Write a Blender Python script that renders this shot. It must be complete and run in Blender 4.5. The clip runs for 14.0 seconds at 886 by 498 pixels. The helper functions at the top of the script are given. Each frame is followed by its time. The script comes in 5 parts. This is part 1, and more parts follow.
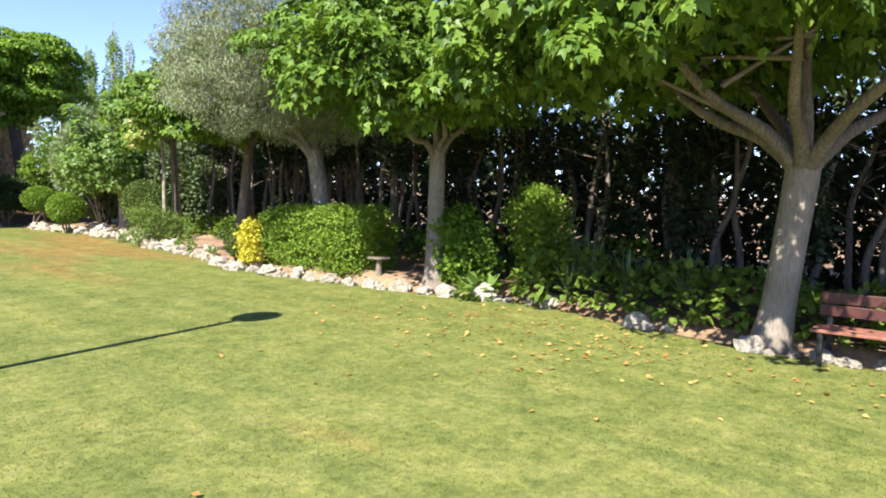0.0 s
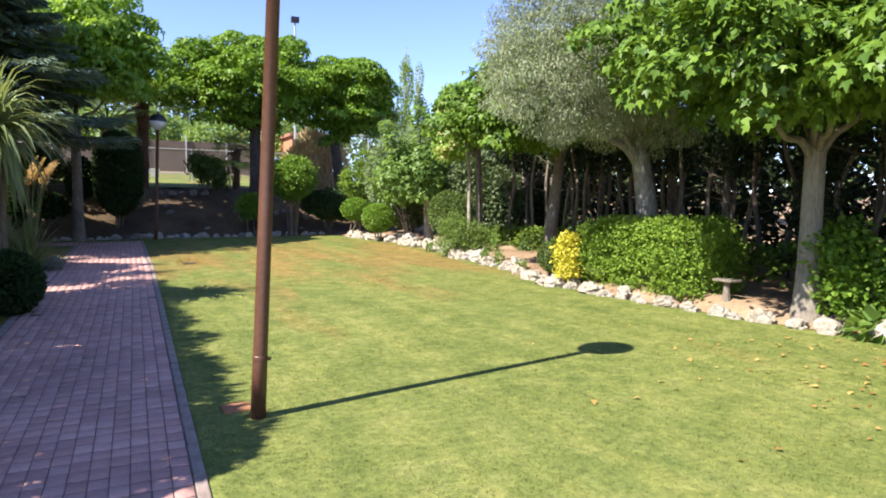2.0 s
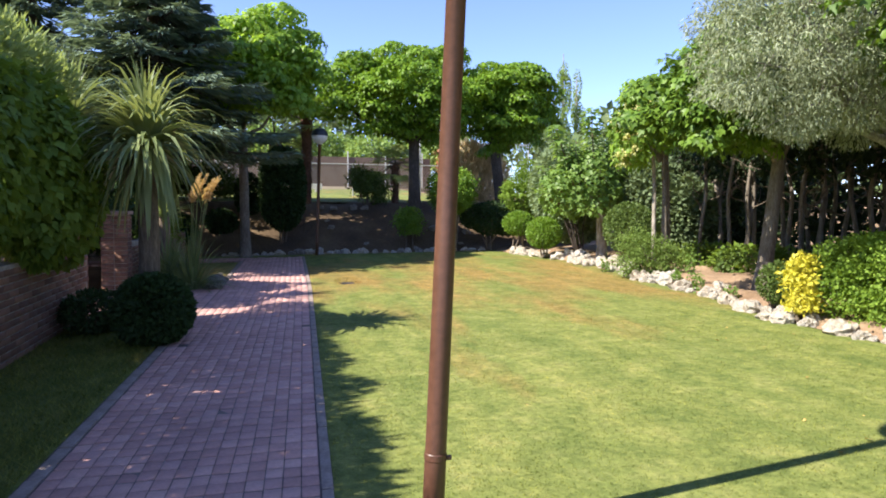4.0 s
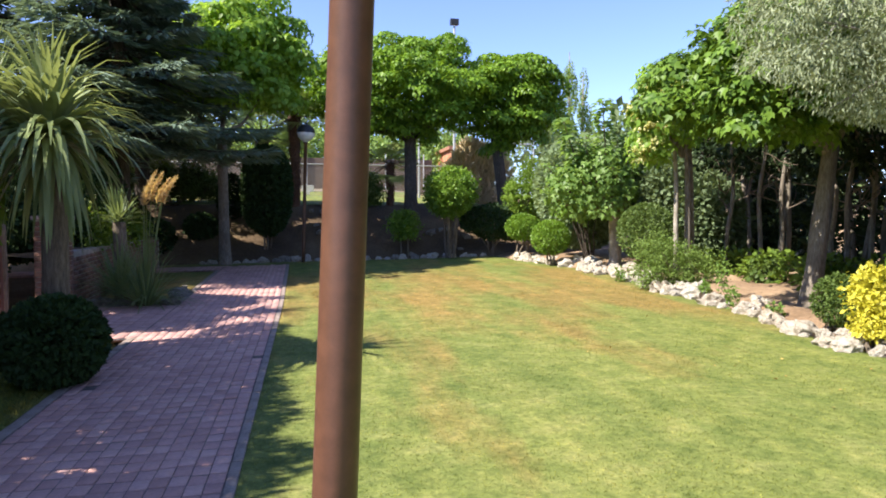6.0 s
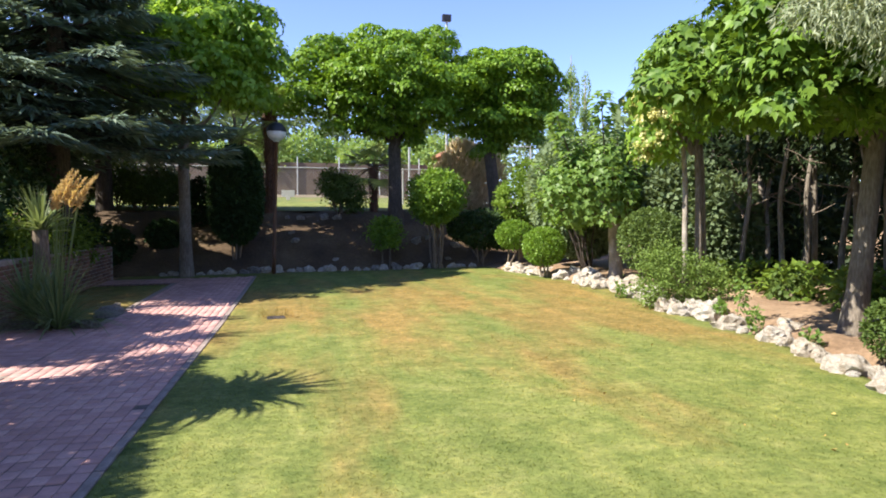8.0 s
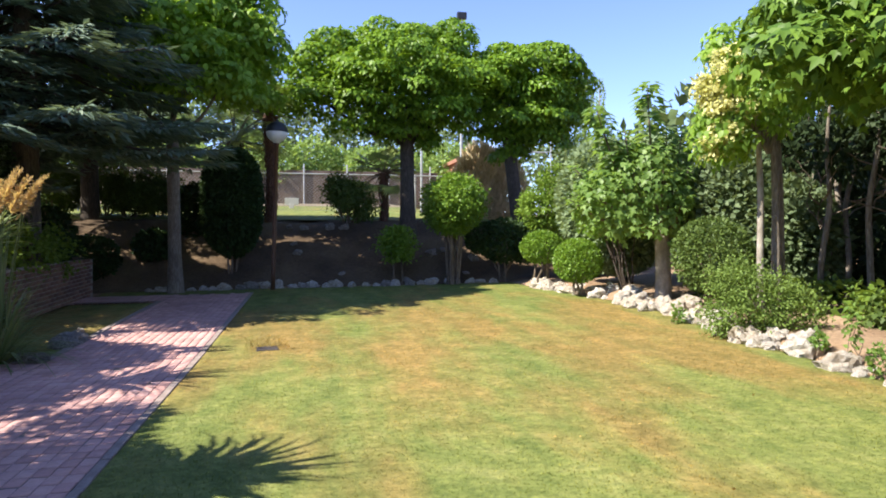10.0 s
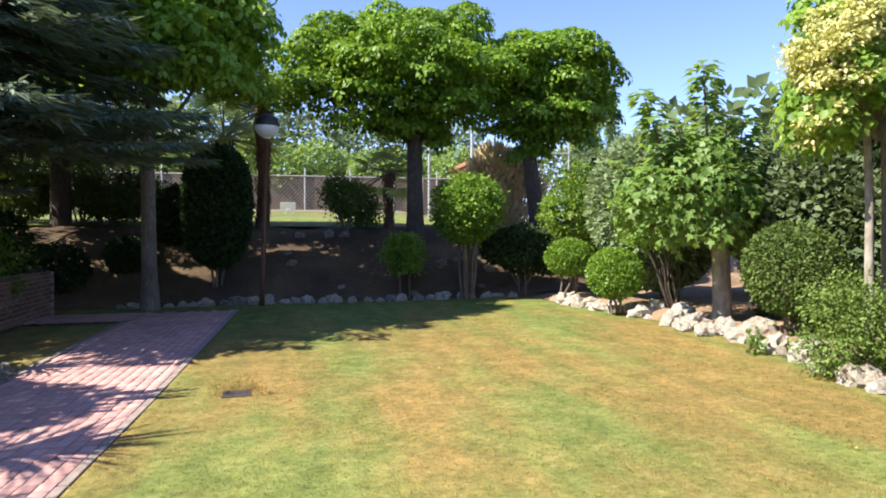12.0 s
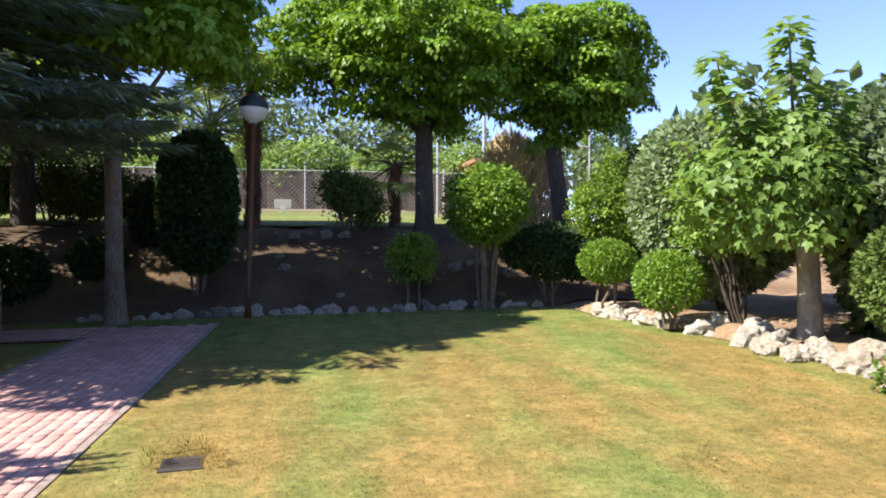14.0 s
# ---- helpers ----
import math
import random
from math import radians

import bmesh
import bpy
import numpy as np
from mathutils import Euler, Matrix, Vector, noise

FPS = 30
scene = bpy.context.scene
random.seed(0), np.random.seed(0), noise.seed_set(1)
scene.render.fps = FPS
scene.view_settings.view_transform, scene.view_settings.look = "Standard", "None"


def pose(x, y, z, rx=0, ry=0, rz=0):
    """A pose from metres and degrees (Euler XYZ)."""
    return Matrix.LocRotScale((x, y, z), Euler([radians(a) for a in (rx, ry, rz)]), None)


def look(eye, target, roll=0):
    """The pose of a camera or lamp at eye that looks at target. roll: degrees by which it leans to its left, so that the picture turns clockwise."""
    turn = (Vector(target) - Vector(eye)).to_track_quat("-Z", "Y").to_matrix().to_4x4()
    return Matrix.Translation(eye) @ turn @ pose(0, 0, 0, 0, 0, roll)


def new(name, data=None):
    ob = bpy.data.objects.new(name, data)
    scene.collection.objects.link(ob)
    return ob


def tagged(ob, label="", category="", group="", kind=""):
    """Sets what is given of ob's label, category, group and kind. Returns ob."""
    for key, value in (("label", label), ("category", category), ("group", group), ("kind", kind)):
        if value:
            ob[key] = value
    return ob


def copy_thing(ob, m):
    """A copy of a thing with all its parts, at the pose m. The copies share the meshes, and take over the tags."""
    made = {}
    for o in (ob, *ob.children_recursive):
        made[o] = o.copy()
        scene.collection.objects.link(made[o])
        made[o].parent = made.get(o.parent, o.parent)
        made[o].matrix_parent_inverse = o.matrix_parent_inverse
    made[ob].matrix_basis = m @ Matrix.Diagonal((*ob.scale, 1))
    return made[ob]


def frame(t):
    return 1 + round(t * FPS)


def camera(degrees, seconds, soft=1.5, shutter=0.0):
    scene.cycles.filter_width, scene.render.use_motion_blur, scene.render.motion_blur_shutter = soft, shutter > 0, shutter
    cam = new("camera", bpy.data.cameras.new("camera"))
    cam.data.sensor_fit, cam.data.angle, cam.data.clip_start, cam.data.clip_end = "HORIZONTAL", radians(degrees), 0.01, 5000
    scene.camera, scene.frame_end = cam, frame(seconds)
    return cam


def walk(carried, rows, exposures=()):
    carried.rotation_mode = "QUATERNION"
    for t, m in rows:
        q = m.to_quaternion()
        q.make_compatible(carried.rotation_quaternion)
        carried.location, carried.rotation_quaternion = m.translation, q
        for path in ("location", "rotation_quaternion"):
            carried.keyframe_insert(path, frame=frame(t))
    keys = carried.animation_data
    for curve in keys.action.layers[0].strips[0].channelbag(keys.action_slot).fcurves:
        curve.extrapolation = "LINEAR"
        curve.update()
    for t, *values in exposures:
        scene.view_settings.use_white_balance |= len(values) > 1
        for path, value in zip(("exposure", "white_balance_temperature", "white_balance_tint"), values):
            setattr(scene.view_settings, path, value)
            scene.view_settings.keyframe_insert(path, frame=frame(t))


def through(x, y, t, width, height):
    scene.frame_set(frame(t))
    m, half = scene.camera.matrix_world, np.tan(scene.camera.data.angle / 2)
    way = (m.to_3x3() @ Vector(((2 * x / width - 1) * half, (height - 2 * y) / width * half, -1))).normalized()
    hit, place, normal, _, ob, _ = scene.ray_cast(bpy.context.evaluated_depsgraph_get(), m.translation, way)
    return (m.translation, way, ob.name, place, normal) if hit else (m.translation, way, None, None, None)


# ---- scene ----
cam = camera(66.5, 14.0, soft=1.8)
METRES, EYE, TILT, LEAN, TURN = 11.628, 1.5, -0.76, 2.45, -48.7
ROWS = [
    (0.0, 0.0, 0.0, 0.0, 0.07, -1.82, -2.12),
    (0.5, -0.0235, 0.0157, -0.0001, 9.05, -1.91, -2.3),
    (1.0, -0.0469, 0.0322, 0.0043, 14.46, -2.02, -2.38),
    (1.5, -0.072, 0.0515, 0.0039, 19.18, -2.0, -2.49),
    (2.0, -0.094, 0.074, 0.0053, 22.16, -2.14, -2.52),
    (2.5, -0.1168, 0.1023, 0.0072, 26.35, -2.15, -2.48),
    (3.0, -0.1393, 0.1278, 0.0076, 32.63, -1.98, -2.54),
    (3.5, -0.1621, 0.1533, 0.0096, 34.59, -1.76, -2.55),
    (6.0, -0.2467, 0.3011, 0.0157, 35.49, -1.44, -2.18),
    (6.5, -0.2524, 0.3409, 0.0178, 35.56, -1.36, -2.13),
    (7.0, -0.2611, 0.3737, 0.0191, 35.62, -1.22, -2.13),
    (9.5, -0.3649, 0.5185, 0.0204, 36.3, -0.23, -2.24),
    (10.0, -0.3936, 0.5416, 0.0235, 36.49, -0.02, -2.31),
    (10.5, -0.4208, 0.5716, 0.025, 36.61, 0.16, -2.3),
    (11.0, -0.443, 0.5952, 0.027, 36.63, 0.46, -2.29),
    (11.5, -0.4714, 0.626, 0.0283, 36.77, 0.53, -2.29),
    (12.0, -0.4976, 0.6579, 0.0285, 36.87, 0.55, -2.3),
    (12.5, -0.5222, 0.6878, 0.0321, 36.94, 0.5, -2.24),
    (13.0, -0.5515, 0.7167, 0.0302, 37.06, 0.6, -2.24),
    (13.5, -0.5783, 0.7449, 0.0309, 37.15, 0.56, -2.26),
    (14.0, -0.6052, 0.7726, 0.0318, 37.16, 0.6, -2.25),
]
walk(cam, [(t, pose(0, 0, EYE, TILT, LEAN, 0) @ pose(0, 0, 0, 0, 0, TURN) @ pose(METRES * x, METRES * y, METRES * z, 90 + pitch, roll, yaw)) for t, x, y, z, yaw, pitch, roll in ROWS])

# ---- world, sun ----
SUN_EL, SUN_AZ = 45.0, 259.6
sun_dir = Vector((0.984 * math.cos(radians(SUN_EL)), 0.18 * math.cos(radians(SUN_EL)), -math.sin(radians(SUN_EL))))
world = bpy.data.worlds.new("sky")
scene.world = world
world.use_nodes = True
wn = world.node_tree
sky = wn.nodes.new("ShaderNodeTexSky")
sky.sky_type = "NISHITA"
sky.sun_disc = False
sky.sun_elevation = radians(SUN_EL)
sky.sun_rotation = radians(SUN_AZ)
sky.altitude, sky.air_density, sky.dust_density, sky.ozone_density = 2000, 0.9, 0.0, 4.0
hue = wn.nodes.new("ShaderNodeMix")
hue.data_type, hue.blend_type = "RGBA", "MULTIPLY"
hue.inputs[0].default_value = 1.0
hue.inputs[7].default_value = (1.0, 0.89, 1.0, 1)
wn.links.new(sky.outputs[0], hue.inputs[6])
wn.links.new(hue.outputs[2], wn.nodes["Background"].inputs[0])
wn.nodes["Background"].inputs[1].default_value = 0.118
lamp = bpy.data.lights.new("sun", "SUN")
lamp.energy, lamp.angle, lamp.color = 4.1, radians(0.53), (1.0, 0.94, 0.84)
new("sun", lamp).matrix_world = look(-60 * sun_dir, (0, 0, 0))
scene.view_settings.exposure = 1.61


# ---- materials ----
def mat_new(name):
    m = bpy.data.materials.new(name)
    m.use_nodes = True
    t = m.node_tree
    return m, t, t.nodes["Principled BSDF"]


def node(t, kind, **inputs):
    n = t.nodes.new(kind)
    for k, v in inputs.items():
        n.inputs[k.replace("_", " ")].default_value = v
    return n


def noise_at(t, vec, scale, detail=4.0, rough=0.55):
    n = node(t, "ShaderNodeTexNoise", Scale=scale, Detail=detail, Roughness=rough)
    t.links.new(vec, n.inputs["Vector"])
    return n.outputs["Fac"]


def ramp(t, fac, *stops):
    r = t.nodes.new("ShaderNodeValToRGB")
    e = r.color_ramp.elements
    while len(e) < len(stops):
        e.new(0.5)
    for el, (p, c) in zip(e, stops):
        el.position = p
        el.color = (*c, 1) if len(c) == 3 else c
    t.links.new(fac, r.inputs[0])
    return r.outputs["Color"]


def mix(t, fac, a, b, mode="MIX"):
    n = t.nodes.new("ShaderNodeMix")
    n.data_type, n.blend_type = "RGBA", mode
    for value, slot in ((fac, 0), (a, 6), (b, 7)):
        if hasattr(value, "links"):
            t.links.new(value, n.inputs[slot])
        elif slot == 0:
            n.inputs[0].default_value = value
        else:
            n.inputs[slot].default_value = (*value, 1)
    return n.outputs[2]


def bump(t, bsdf, height, strength, dist):
    b = node(t, "ShaderNodeBump", Strength=strength, Distance=dist)
    t.links.new(height, b.inputs["Height"])
    t.links.new(b.outputs[0], bsdf.inputs["Normal"])


def world_pos(t):
    return t.nodes.new("ShaderNodeNewGeometry").outputs["Position"]


def obj_pos(t):
    return t.nodes.new("ShaderNodeTexCoord").outputs["Object"]


def leaf_mat(name, dark, light, through=0.35, gloss=0.42, patch=1.3):
    """Foliage: a tone for each leaf, patches of older and younger leaves, and light that shines through."""
    m, t, b = mat_new(name)
    geo = t.nodes.new("ShaderNodeNewGeometry")
    big = noise_at(t, geo.outputs["Position"], patch, 3)
    tone = node(t, "ShaderNodeMath")
    tone.operation = "MULTIPLY_ADD"
    tone.inputs[1].default_value = 0.55
    t.links.new(geo.outputs["Random Per Island"], tone.inputs[0])
    half = node(t, "ShaderNodeMath")
    half.operation = "MULTIPLY"
    half.inputs[1].default_value = 0.5
    t.links.new(big, half.inputs[0])
    t.links.new(half.outputs[0], tone.inputs[2])
    col = ramp(t, tone.outputs[0], (0.15, dark), (0.85, light))
    b.inputs["Roughness"].default_value = gloss
    b.inputs["Specular IOR Level"].default_value = 0.2
    t.links.new(col, b.inputs["Base Color"])
    tr = t.nodes.new("ShaderNodeBsdfTranslucent")
    t.links.new(mix(t, 0.55, col, (min(1, light[0] * 1.75), min(1, light[1] * 1.65), light[2] * 0.75)), tr.inputs[0])
    mx = t.nodes.new("ShaderNodeMixShader")
    mx.inputs[0].default_value = through
    t.links.new(b.outputs[0], mx.inputs[1])
    t.links.new(tr.outputs[0], mx.inputs[2])
    t.links.new(mx.outputs[0], t.nodes["Material Output"].inputs[0])
    return m


def stone_mat(name, c1, c2, c3, scale=9.0, rough=0.9, depth=0.02, vary=True):
    m, t, b = mat_new(name)
    p = obj_pos(t)
    n1, n2 = noise_at(t, p, scale * 0.35, 5), noise_at(t, p, scale * 2.2, 6, 0.7)
    col = ramp(t, n1, (0.35, c1), (0.55, c2), (0.7, c3))
    col = mix(t, 0.55, col, ramp(t, n2, (0.3, (0.35, 0.33, 0.3)), (0.62, (1, 1, 1))), "MULTIPLY")
    if vary:
        rnd = t.nodes.new("ShaderNodeObjectInfo").outputs["Random"]
        col = mix(t, 1.0, col, ramp(t, rnd, (0.0, (0.84, 0.79, 0.72)), (0.5, (1, 1, 1)), (1.0, (0.96, 0.91, 0.83))), "MULTIPLY")
    t.links.new(col, b.inputs["Base Color"])
    b.inputs["Roughness"].default_value = rough
    bump(t, b, n2, 0.8, depth)
    return m


def bark_mat(name, c1, c2, c3, stretch=5.0, scale=9.0):
    m, t, b = mat_new(name)
    mp = node(t, "ShaderNodeMapping", Scale=(stretch, stretch, 1.0))
    t.links.new(obj_pos(t), mp.inputs[0])
    n1, n2 = noise_at(t, mp.outputs[0], scale, 6, 0.65), noise_at(t, obj_pos(t), 2.3, 4)
    col = ramp(t, n1, (0.32, c1), (0.52, c2), (0.68, c3))
    col = mix(t, 0.6, col, ramp(t, n2, (0.35, (0.55, 0.52, 0.48)), (0.65, (1, 1, 1))), "MULTIPLY")
    t.links.new(col, b.inputs["Base Color"])
    b.inputs["Roughness"].default_value = 0.92
    bump(t, b, n1, 0.9, 0.02)
    return m


def lawn_colour(t):
    """Mown grass, greener in places and scorched in others; drier towards the far half of the lawn."""
    p = world_pos(t)
    sep = t.nodes.new("ShaderNodeSeparateXYZ")
    t.links.new(p, sep.inputs[0])
    mp = node(t, "ShaderNodeMapping", Rotation=(0, 0, radians(8)), Scale=(1.6, 0.55, 1.0))
    t.links.new(p, mp.inputs[0])
    dry = noise_at(t, mp.outputs[0], 0.62, 5, 0.6)
    along = node(t, "ShaderNodeMapRange", From_Min=8.0, From_Max=16.0, To_Min=-0.125, To_Max=0.11)
    t.links.new(sep.outputs["Y"], along.inputs["Value"])
    far = node(t, "ShaderNodeMapRange", From_Min=17.5, From_Max=21.0, To_Min=0.0, To_Max=-0.16)
    t.links.new(sep.outputs["Y"], far.inputs["Value"])
    s1, s2 = node(t, "ShaderNodeMath"), node(t, "ShaderNodeMath")
    t.links.new(dry, s1.inputs[0]), t.links.new(along.outputs[0], s1.inputs[1])
    t.links.new(s1.outputs[0], s2.inputs[0]), t.links.new(far.outputs[0], s2.inputs[1])
    fine = noise_at(t, p, 17.0, 6, 0.75)
    mid = noise_at(t, p, 3.4, 6, 0.68)
    green = ramp(t, mid, (0.34, (0.13, 0.162, 0.044)), (0.52, (0.186, 0.211, 0.063)), (0.68, (0.242, 0.25, 0.089)))
    straw = ramp(t, mid, (0.34, (0.205, 0.144, 0.049)), (0.66, (0.325, 0.213, 0.083)))
    col = mix(t, ramp(t, s2.outputs[0], (0.47, (0, 0, 0)), (0.66, (0.85, 0.85, 0.85))), green, straw)
    tuft = noise_at(t, p, 7.5, 7, 0.78)
    col = mix(t, 0.42, col, ramp(t, tuft, (0.38, (0.70, 0.76, 0.66)), (0.5, (0.98, 0.98, 0.98)), (0.62, (1.24, 1.2, 1.12))), "MULTIPLY")
    ms = node(t, "ShaderNodeMapping", Rotation=(0, 0, radians(-14)), Scale=(3.4, 0.28, 1.0))
    t.links.new(p, ms.inputs[0])
    streak = noise_at(t, ms.outputs[0], 1.0, 3, 0.6)
    col = mix(t, 0.75, col, ramp(t, streak, (0.32, (0.76, 0.82, 0.74)), (0.66, (1.12, 1.06, 1.0))), "MULTIPLY")
    return mix(t, 0.75, col, ramp(t, fine, (0.36, (0.58, 0.62, 0.54)), (0.64, (1.28, 1.24, 1.16))), "MULTIPLY"), fine


lawn_m, t_, b_ = mat_new("mown_lawn")
c_, f_ = lawn_colour(t_)
t_.links.new(c_, b_.inputs["Base Color"])
b_.inputs["Roughness"].default_value = 0.85
b_.inputs["Specular IOR Level"].default_value = 0.2
bump(t_, b_, noise_at(t_, world_pos(t_), 45.0, 5, 0.75), 0.6, 0.015)

blade_m, t_, b_ = mat_new("grass_blades")
c_, f_ = lawn_colour(t_)
rnd_ = t_.nodes.new("ShaderNodeNewGeometry").outputs["Random Per Island"]
c_ = mix(t_, 1.0, c_, ramp(t_, rnd_, (0.0, (1.1, 1.14, 1.0)), (0.6, (1.5, 1.44, 1.3)), (1.0, (2.3, 2.1, 1.75))), "MULTIPLY")
t_.links.new(c_, b_.inputs["Base Color"])
b_.inputs["Roughness"].default_value = 0.6
b_.inputs["Specular IOR Level"].default_value = 0.25
tr_ = t_.nodes.new("ShaderNodeBsdfTranslucent")
t_.links.new(c_, tr_.inputs[0])
ms_ = t_.nodes.new("ShaderNodeMixShader")
ms_.inputs[0].default_value = 0.6
t_.links.new(b_.outputs[0], ms_.inputs[1]), t_.links.new(tr_.outputs[0], ms_.inputs[2])
t_.links.new(ms_.outputs[0], t_.nodes["Material Output"].inputs[0])


def soil_mat(name, c1, c2, c3):
    m, t, b = mat_new(name)
    p = world_pos(t)
    n1, n2 = noise_at(t, p, 0.8, 5), noise_at(t, p, 14.0, 6, 0.7)
    col = ramp(t, n1, (0.35, c1), (0.5, c2), (0.68, c3))
    col = mix(t, 0.7, col, ramp(t, n2, (0.32, (0.5, 0.47, 0.42)), (0.62, (1.05, 1.05, 1.05))), "MULTIPLY")
    t.links.new(col, b.inputs["Base Color"])
    b.inputs["Roughness"].default_value = 0.95
    bump(t, b, n2, 1.0, 0.05)
    return m


soil_m = soil_mat("garden_soil", (0.24, 0.15, 0.085), (0.36, 0.235, 0.14), (0.46, 0.32, 0.20))
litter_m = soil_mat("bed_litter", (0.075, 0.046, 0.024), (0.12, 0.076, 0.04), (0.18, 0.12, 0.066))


def brick_mat(name, c1, c2, c3, use_object=True):
    m, t, b = mat_new(name)
    p = world_pos(t)
    if use_object:
        rnd = t.nodes.new("ShaderNodeObjectInfo").outputs["Random"]
    isl = t.nodes.new("ShaderNodeNewGeometry").outputs["Random Per Island"]
    col = ramp(t, rnd if use_object else isl, (0.0, c1), (0.5, c2), (1.0, c3))
    n1, n2 = noise_at(t, p, 1.1, 4), noise_at(t, p, 38.0, 5, 0.7)
    col = mix(t, 0.6, col, ramp(t, n1, (0.35, (0.72, 0.72, 0.74)), (0.65, (1.1, 1.08, 1.05))), "MULTIPLY")
    col = mix(t, 0.5, col, ramp(t, n2, (0.3, (0.7, 0.68, 0.66)), (0.65, (1.1, 1.1, 1.1))), "MULTIPLY")
    t.links.new(col, b.inputs["Base Color"])
    b.inputs["Roughness"].default_value = 0.86
    bump(t, b, n2, 0.5, 0.004)
    return m


PAVER = ((0.47, 0.26, 0.225), (0.55, 0.312, 0.275), (0.61, 0.37, 0.325))
paver_m, paver_far_m = brick_mat("clay_paver", *PAVER), brick_mat("clay_paver_far", *PAVER, use_object=False)
RED = ((0.15, 0.075, 0.05), (0.22, 0.11, 0.07), (0.29, 0.155, 0.10))
brick_m, brick_far_m = brick_mat("red_brick", *RED), brick_mat("red_brick_far", *RED, use_object=False)
joint_m = stone_mat("joint_mortar", (0.17, 0.13, 0.115), (0.24, 0.19, 0.165), (0.32, 0.265, 0.23), 20, vary=False)
mortar_m = stone_mat("wall_mortar", (0.34, 0.29, 0.24), (0.44, 0.38, 0.32), (0.52, 0.46, 0.40), 20, vary=False)
concrete_m = stone_mat("kerb_concrete", (0.25, 0.19, 0.16), (0.33, 0.255, 0.22), (0.40, 0.32, 0.28), 14, depth=0.006, vary=False)
rock_m = stone_mat("limestone", (0.46, 0.39, 0.31), (0.68, 0.63, 0.56), (0.77, 0.74, 0.69), 7, depth=0.05)
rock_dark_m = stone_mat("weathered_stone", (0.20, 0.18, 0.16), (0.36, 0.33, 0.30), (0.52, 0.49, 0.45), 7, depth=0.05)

bark_pale_m = bark_mat("pale_catalpa_bark", (0.23, 0.195, 0.155), (0.33, 0.285, 0.235), (0.40, 0.355, 0.30))
bark_brown_m = bark_mat("brown_bark", (0.10, 0.075, 0.055), (0.19, 0.145, 0.105), (0.29, 0.23, 0.17))
bark_birch_m = bark_mat("pale_grey_bark", (0.24, 0.21, 0.17), (0.36, 0.32, 0.265), (0.45, 0.41, 0.345), 2.0, 7)
bark_dark_m = bark_mat("dark_bark", (0.045, 0.035, 0.028), (0.09, 0.07, 0.055), (0.15, 0.12, 0.095))
bark_mid_m = bark_mat("grey_brown_bark", (0.13, 0.105, 0.08), (0.225, 0.19, 0.15), (0.32, 0.275, 0.225))
bark_olive_m = bark_mat("grey_olive_bark", (0.13, 0.115, 0.10), (0.27, 0.25, 0.225), (0.40, 0.375, 0.34))

catalpa_m = leaf_mat("catalpa_leaf", (0.036, 0.085, 0.014), (0.165, 0.265, 0.036), 0.22)
maple_m = leaf_mat("dome_tree_leaf", (0.045, 0.108, 0.012), (0.215, 0.345, 0.034), 0.3)
plane_m = leaf_mat("plane_leaf", (0.085, 0.165, 0.03), (0.30, 0.45, 0.075), 0.5)
olive_m = leaf_mat("olive_leaf", (0.10, 0.13, 0.068), (0.37, 0.41, 0.265), 0.25, 0.5, 2.2)
sapling_m = leaf_mat("young_leaf", (0.085, 0.16, 0.038), (0.22, 0.33, 0.083), 0.42)
box_m = leaf_mat("clipped_bush_leaf", (0.075, 0.155, 0.018), (0.20, 0.315, 0.045), 0.34)
hedge_m = leaf_mat("hedge_leaf", (0.075, 0.14, 0.018), (0.225, 0.335, 0.046), 0.32, 0.6)
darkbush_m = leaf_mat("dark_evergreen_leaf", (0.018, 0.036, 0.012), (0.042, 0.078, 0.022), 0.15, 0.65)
evergreen_m = leaf_mat("mid_evergreen_leaf", (0.045, 0.08, 0.018), (0.125, 0.18, 0.042), 0.22, 0.55)
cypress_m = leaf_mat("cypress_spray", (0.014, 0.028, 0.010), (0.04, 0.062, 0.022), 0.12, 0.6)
spruce_m = leaf_mat("spruce_needle", (0.07, 0.112, 0.08), (0.22, 0.29, 0.21), 0.18, 0.55)
ivy_m = leaf_mat("ivy_leaf", (0.07, 0.125, 0.018), (0.185, 0.265, 0.042), 0.3, 0.6)
sage_m = leaf_mat("sage_shrub_leaf", (0.085, 0.14, 0.03), (0.21, 0.30, 0.072), 0.3, 0.6, 4.0)
yellow_m = leaf_mat("golden_leaf", (0.42, 0.38, 0.04), (0.68, 0.60, 0.09), 0.3)
cream_m = leaf_mat("cream_flower_leaf", (0.40, 0.40, 0.13), (0.75, 0.70, 0.34), 0.3)
grey_conifer_m = leaf_mat("grey_green_conifer", (0.15, 0.21, 0.105), (0.255, 0.325, 0.17), 0.25, 0.6)
fan_m = leaf_mat("fan_frond", (0.13, 0.175, 0.045), (0.34, 0.40, 0.13), 0.35, 0.4, 3.0)
palm_bark_m = bark_mat("shaggy_palm_bark", (0.07, 0.032, 0.02), (0.15, 0.075, 0.048), (0.25, 0.14, 0.09), 3.0, 12)
feather_m = leaf_mat("feathery_conifer", (0.15, 0.205, 0.07), (0.33, 0.40, 0.16), 0.35, 0.6)
# darker copy of the grey-green conifer, with the hedge's shade in its colour
shade_conifer_m = leaf_mat("shaded_grey_green_conifer", (0.08, 0.12, 0.057), (0.165, 0.215, 0.105), 0.25, 0.6)
palm_m = leaf_mat("palm_frond", (0.085, 0.125, 0.045), (0.235, 0.29, 0.13), 0.28, 0.35, 3.0)
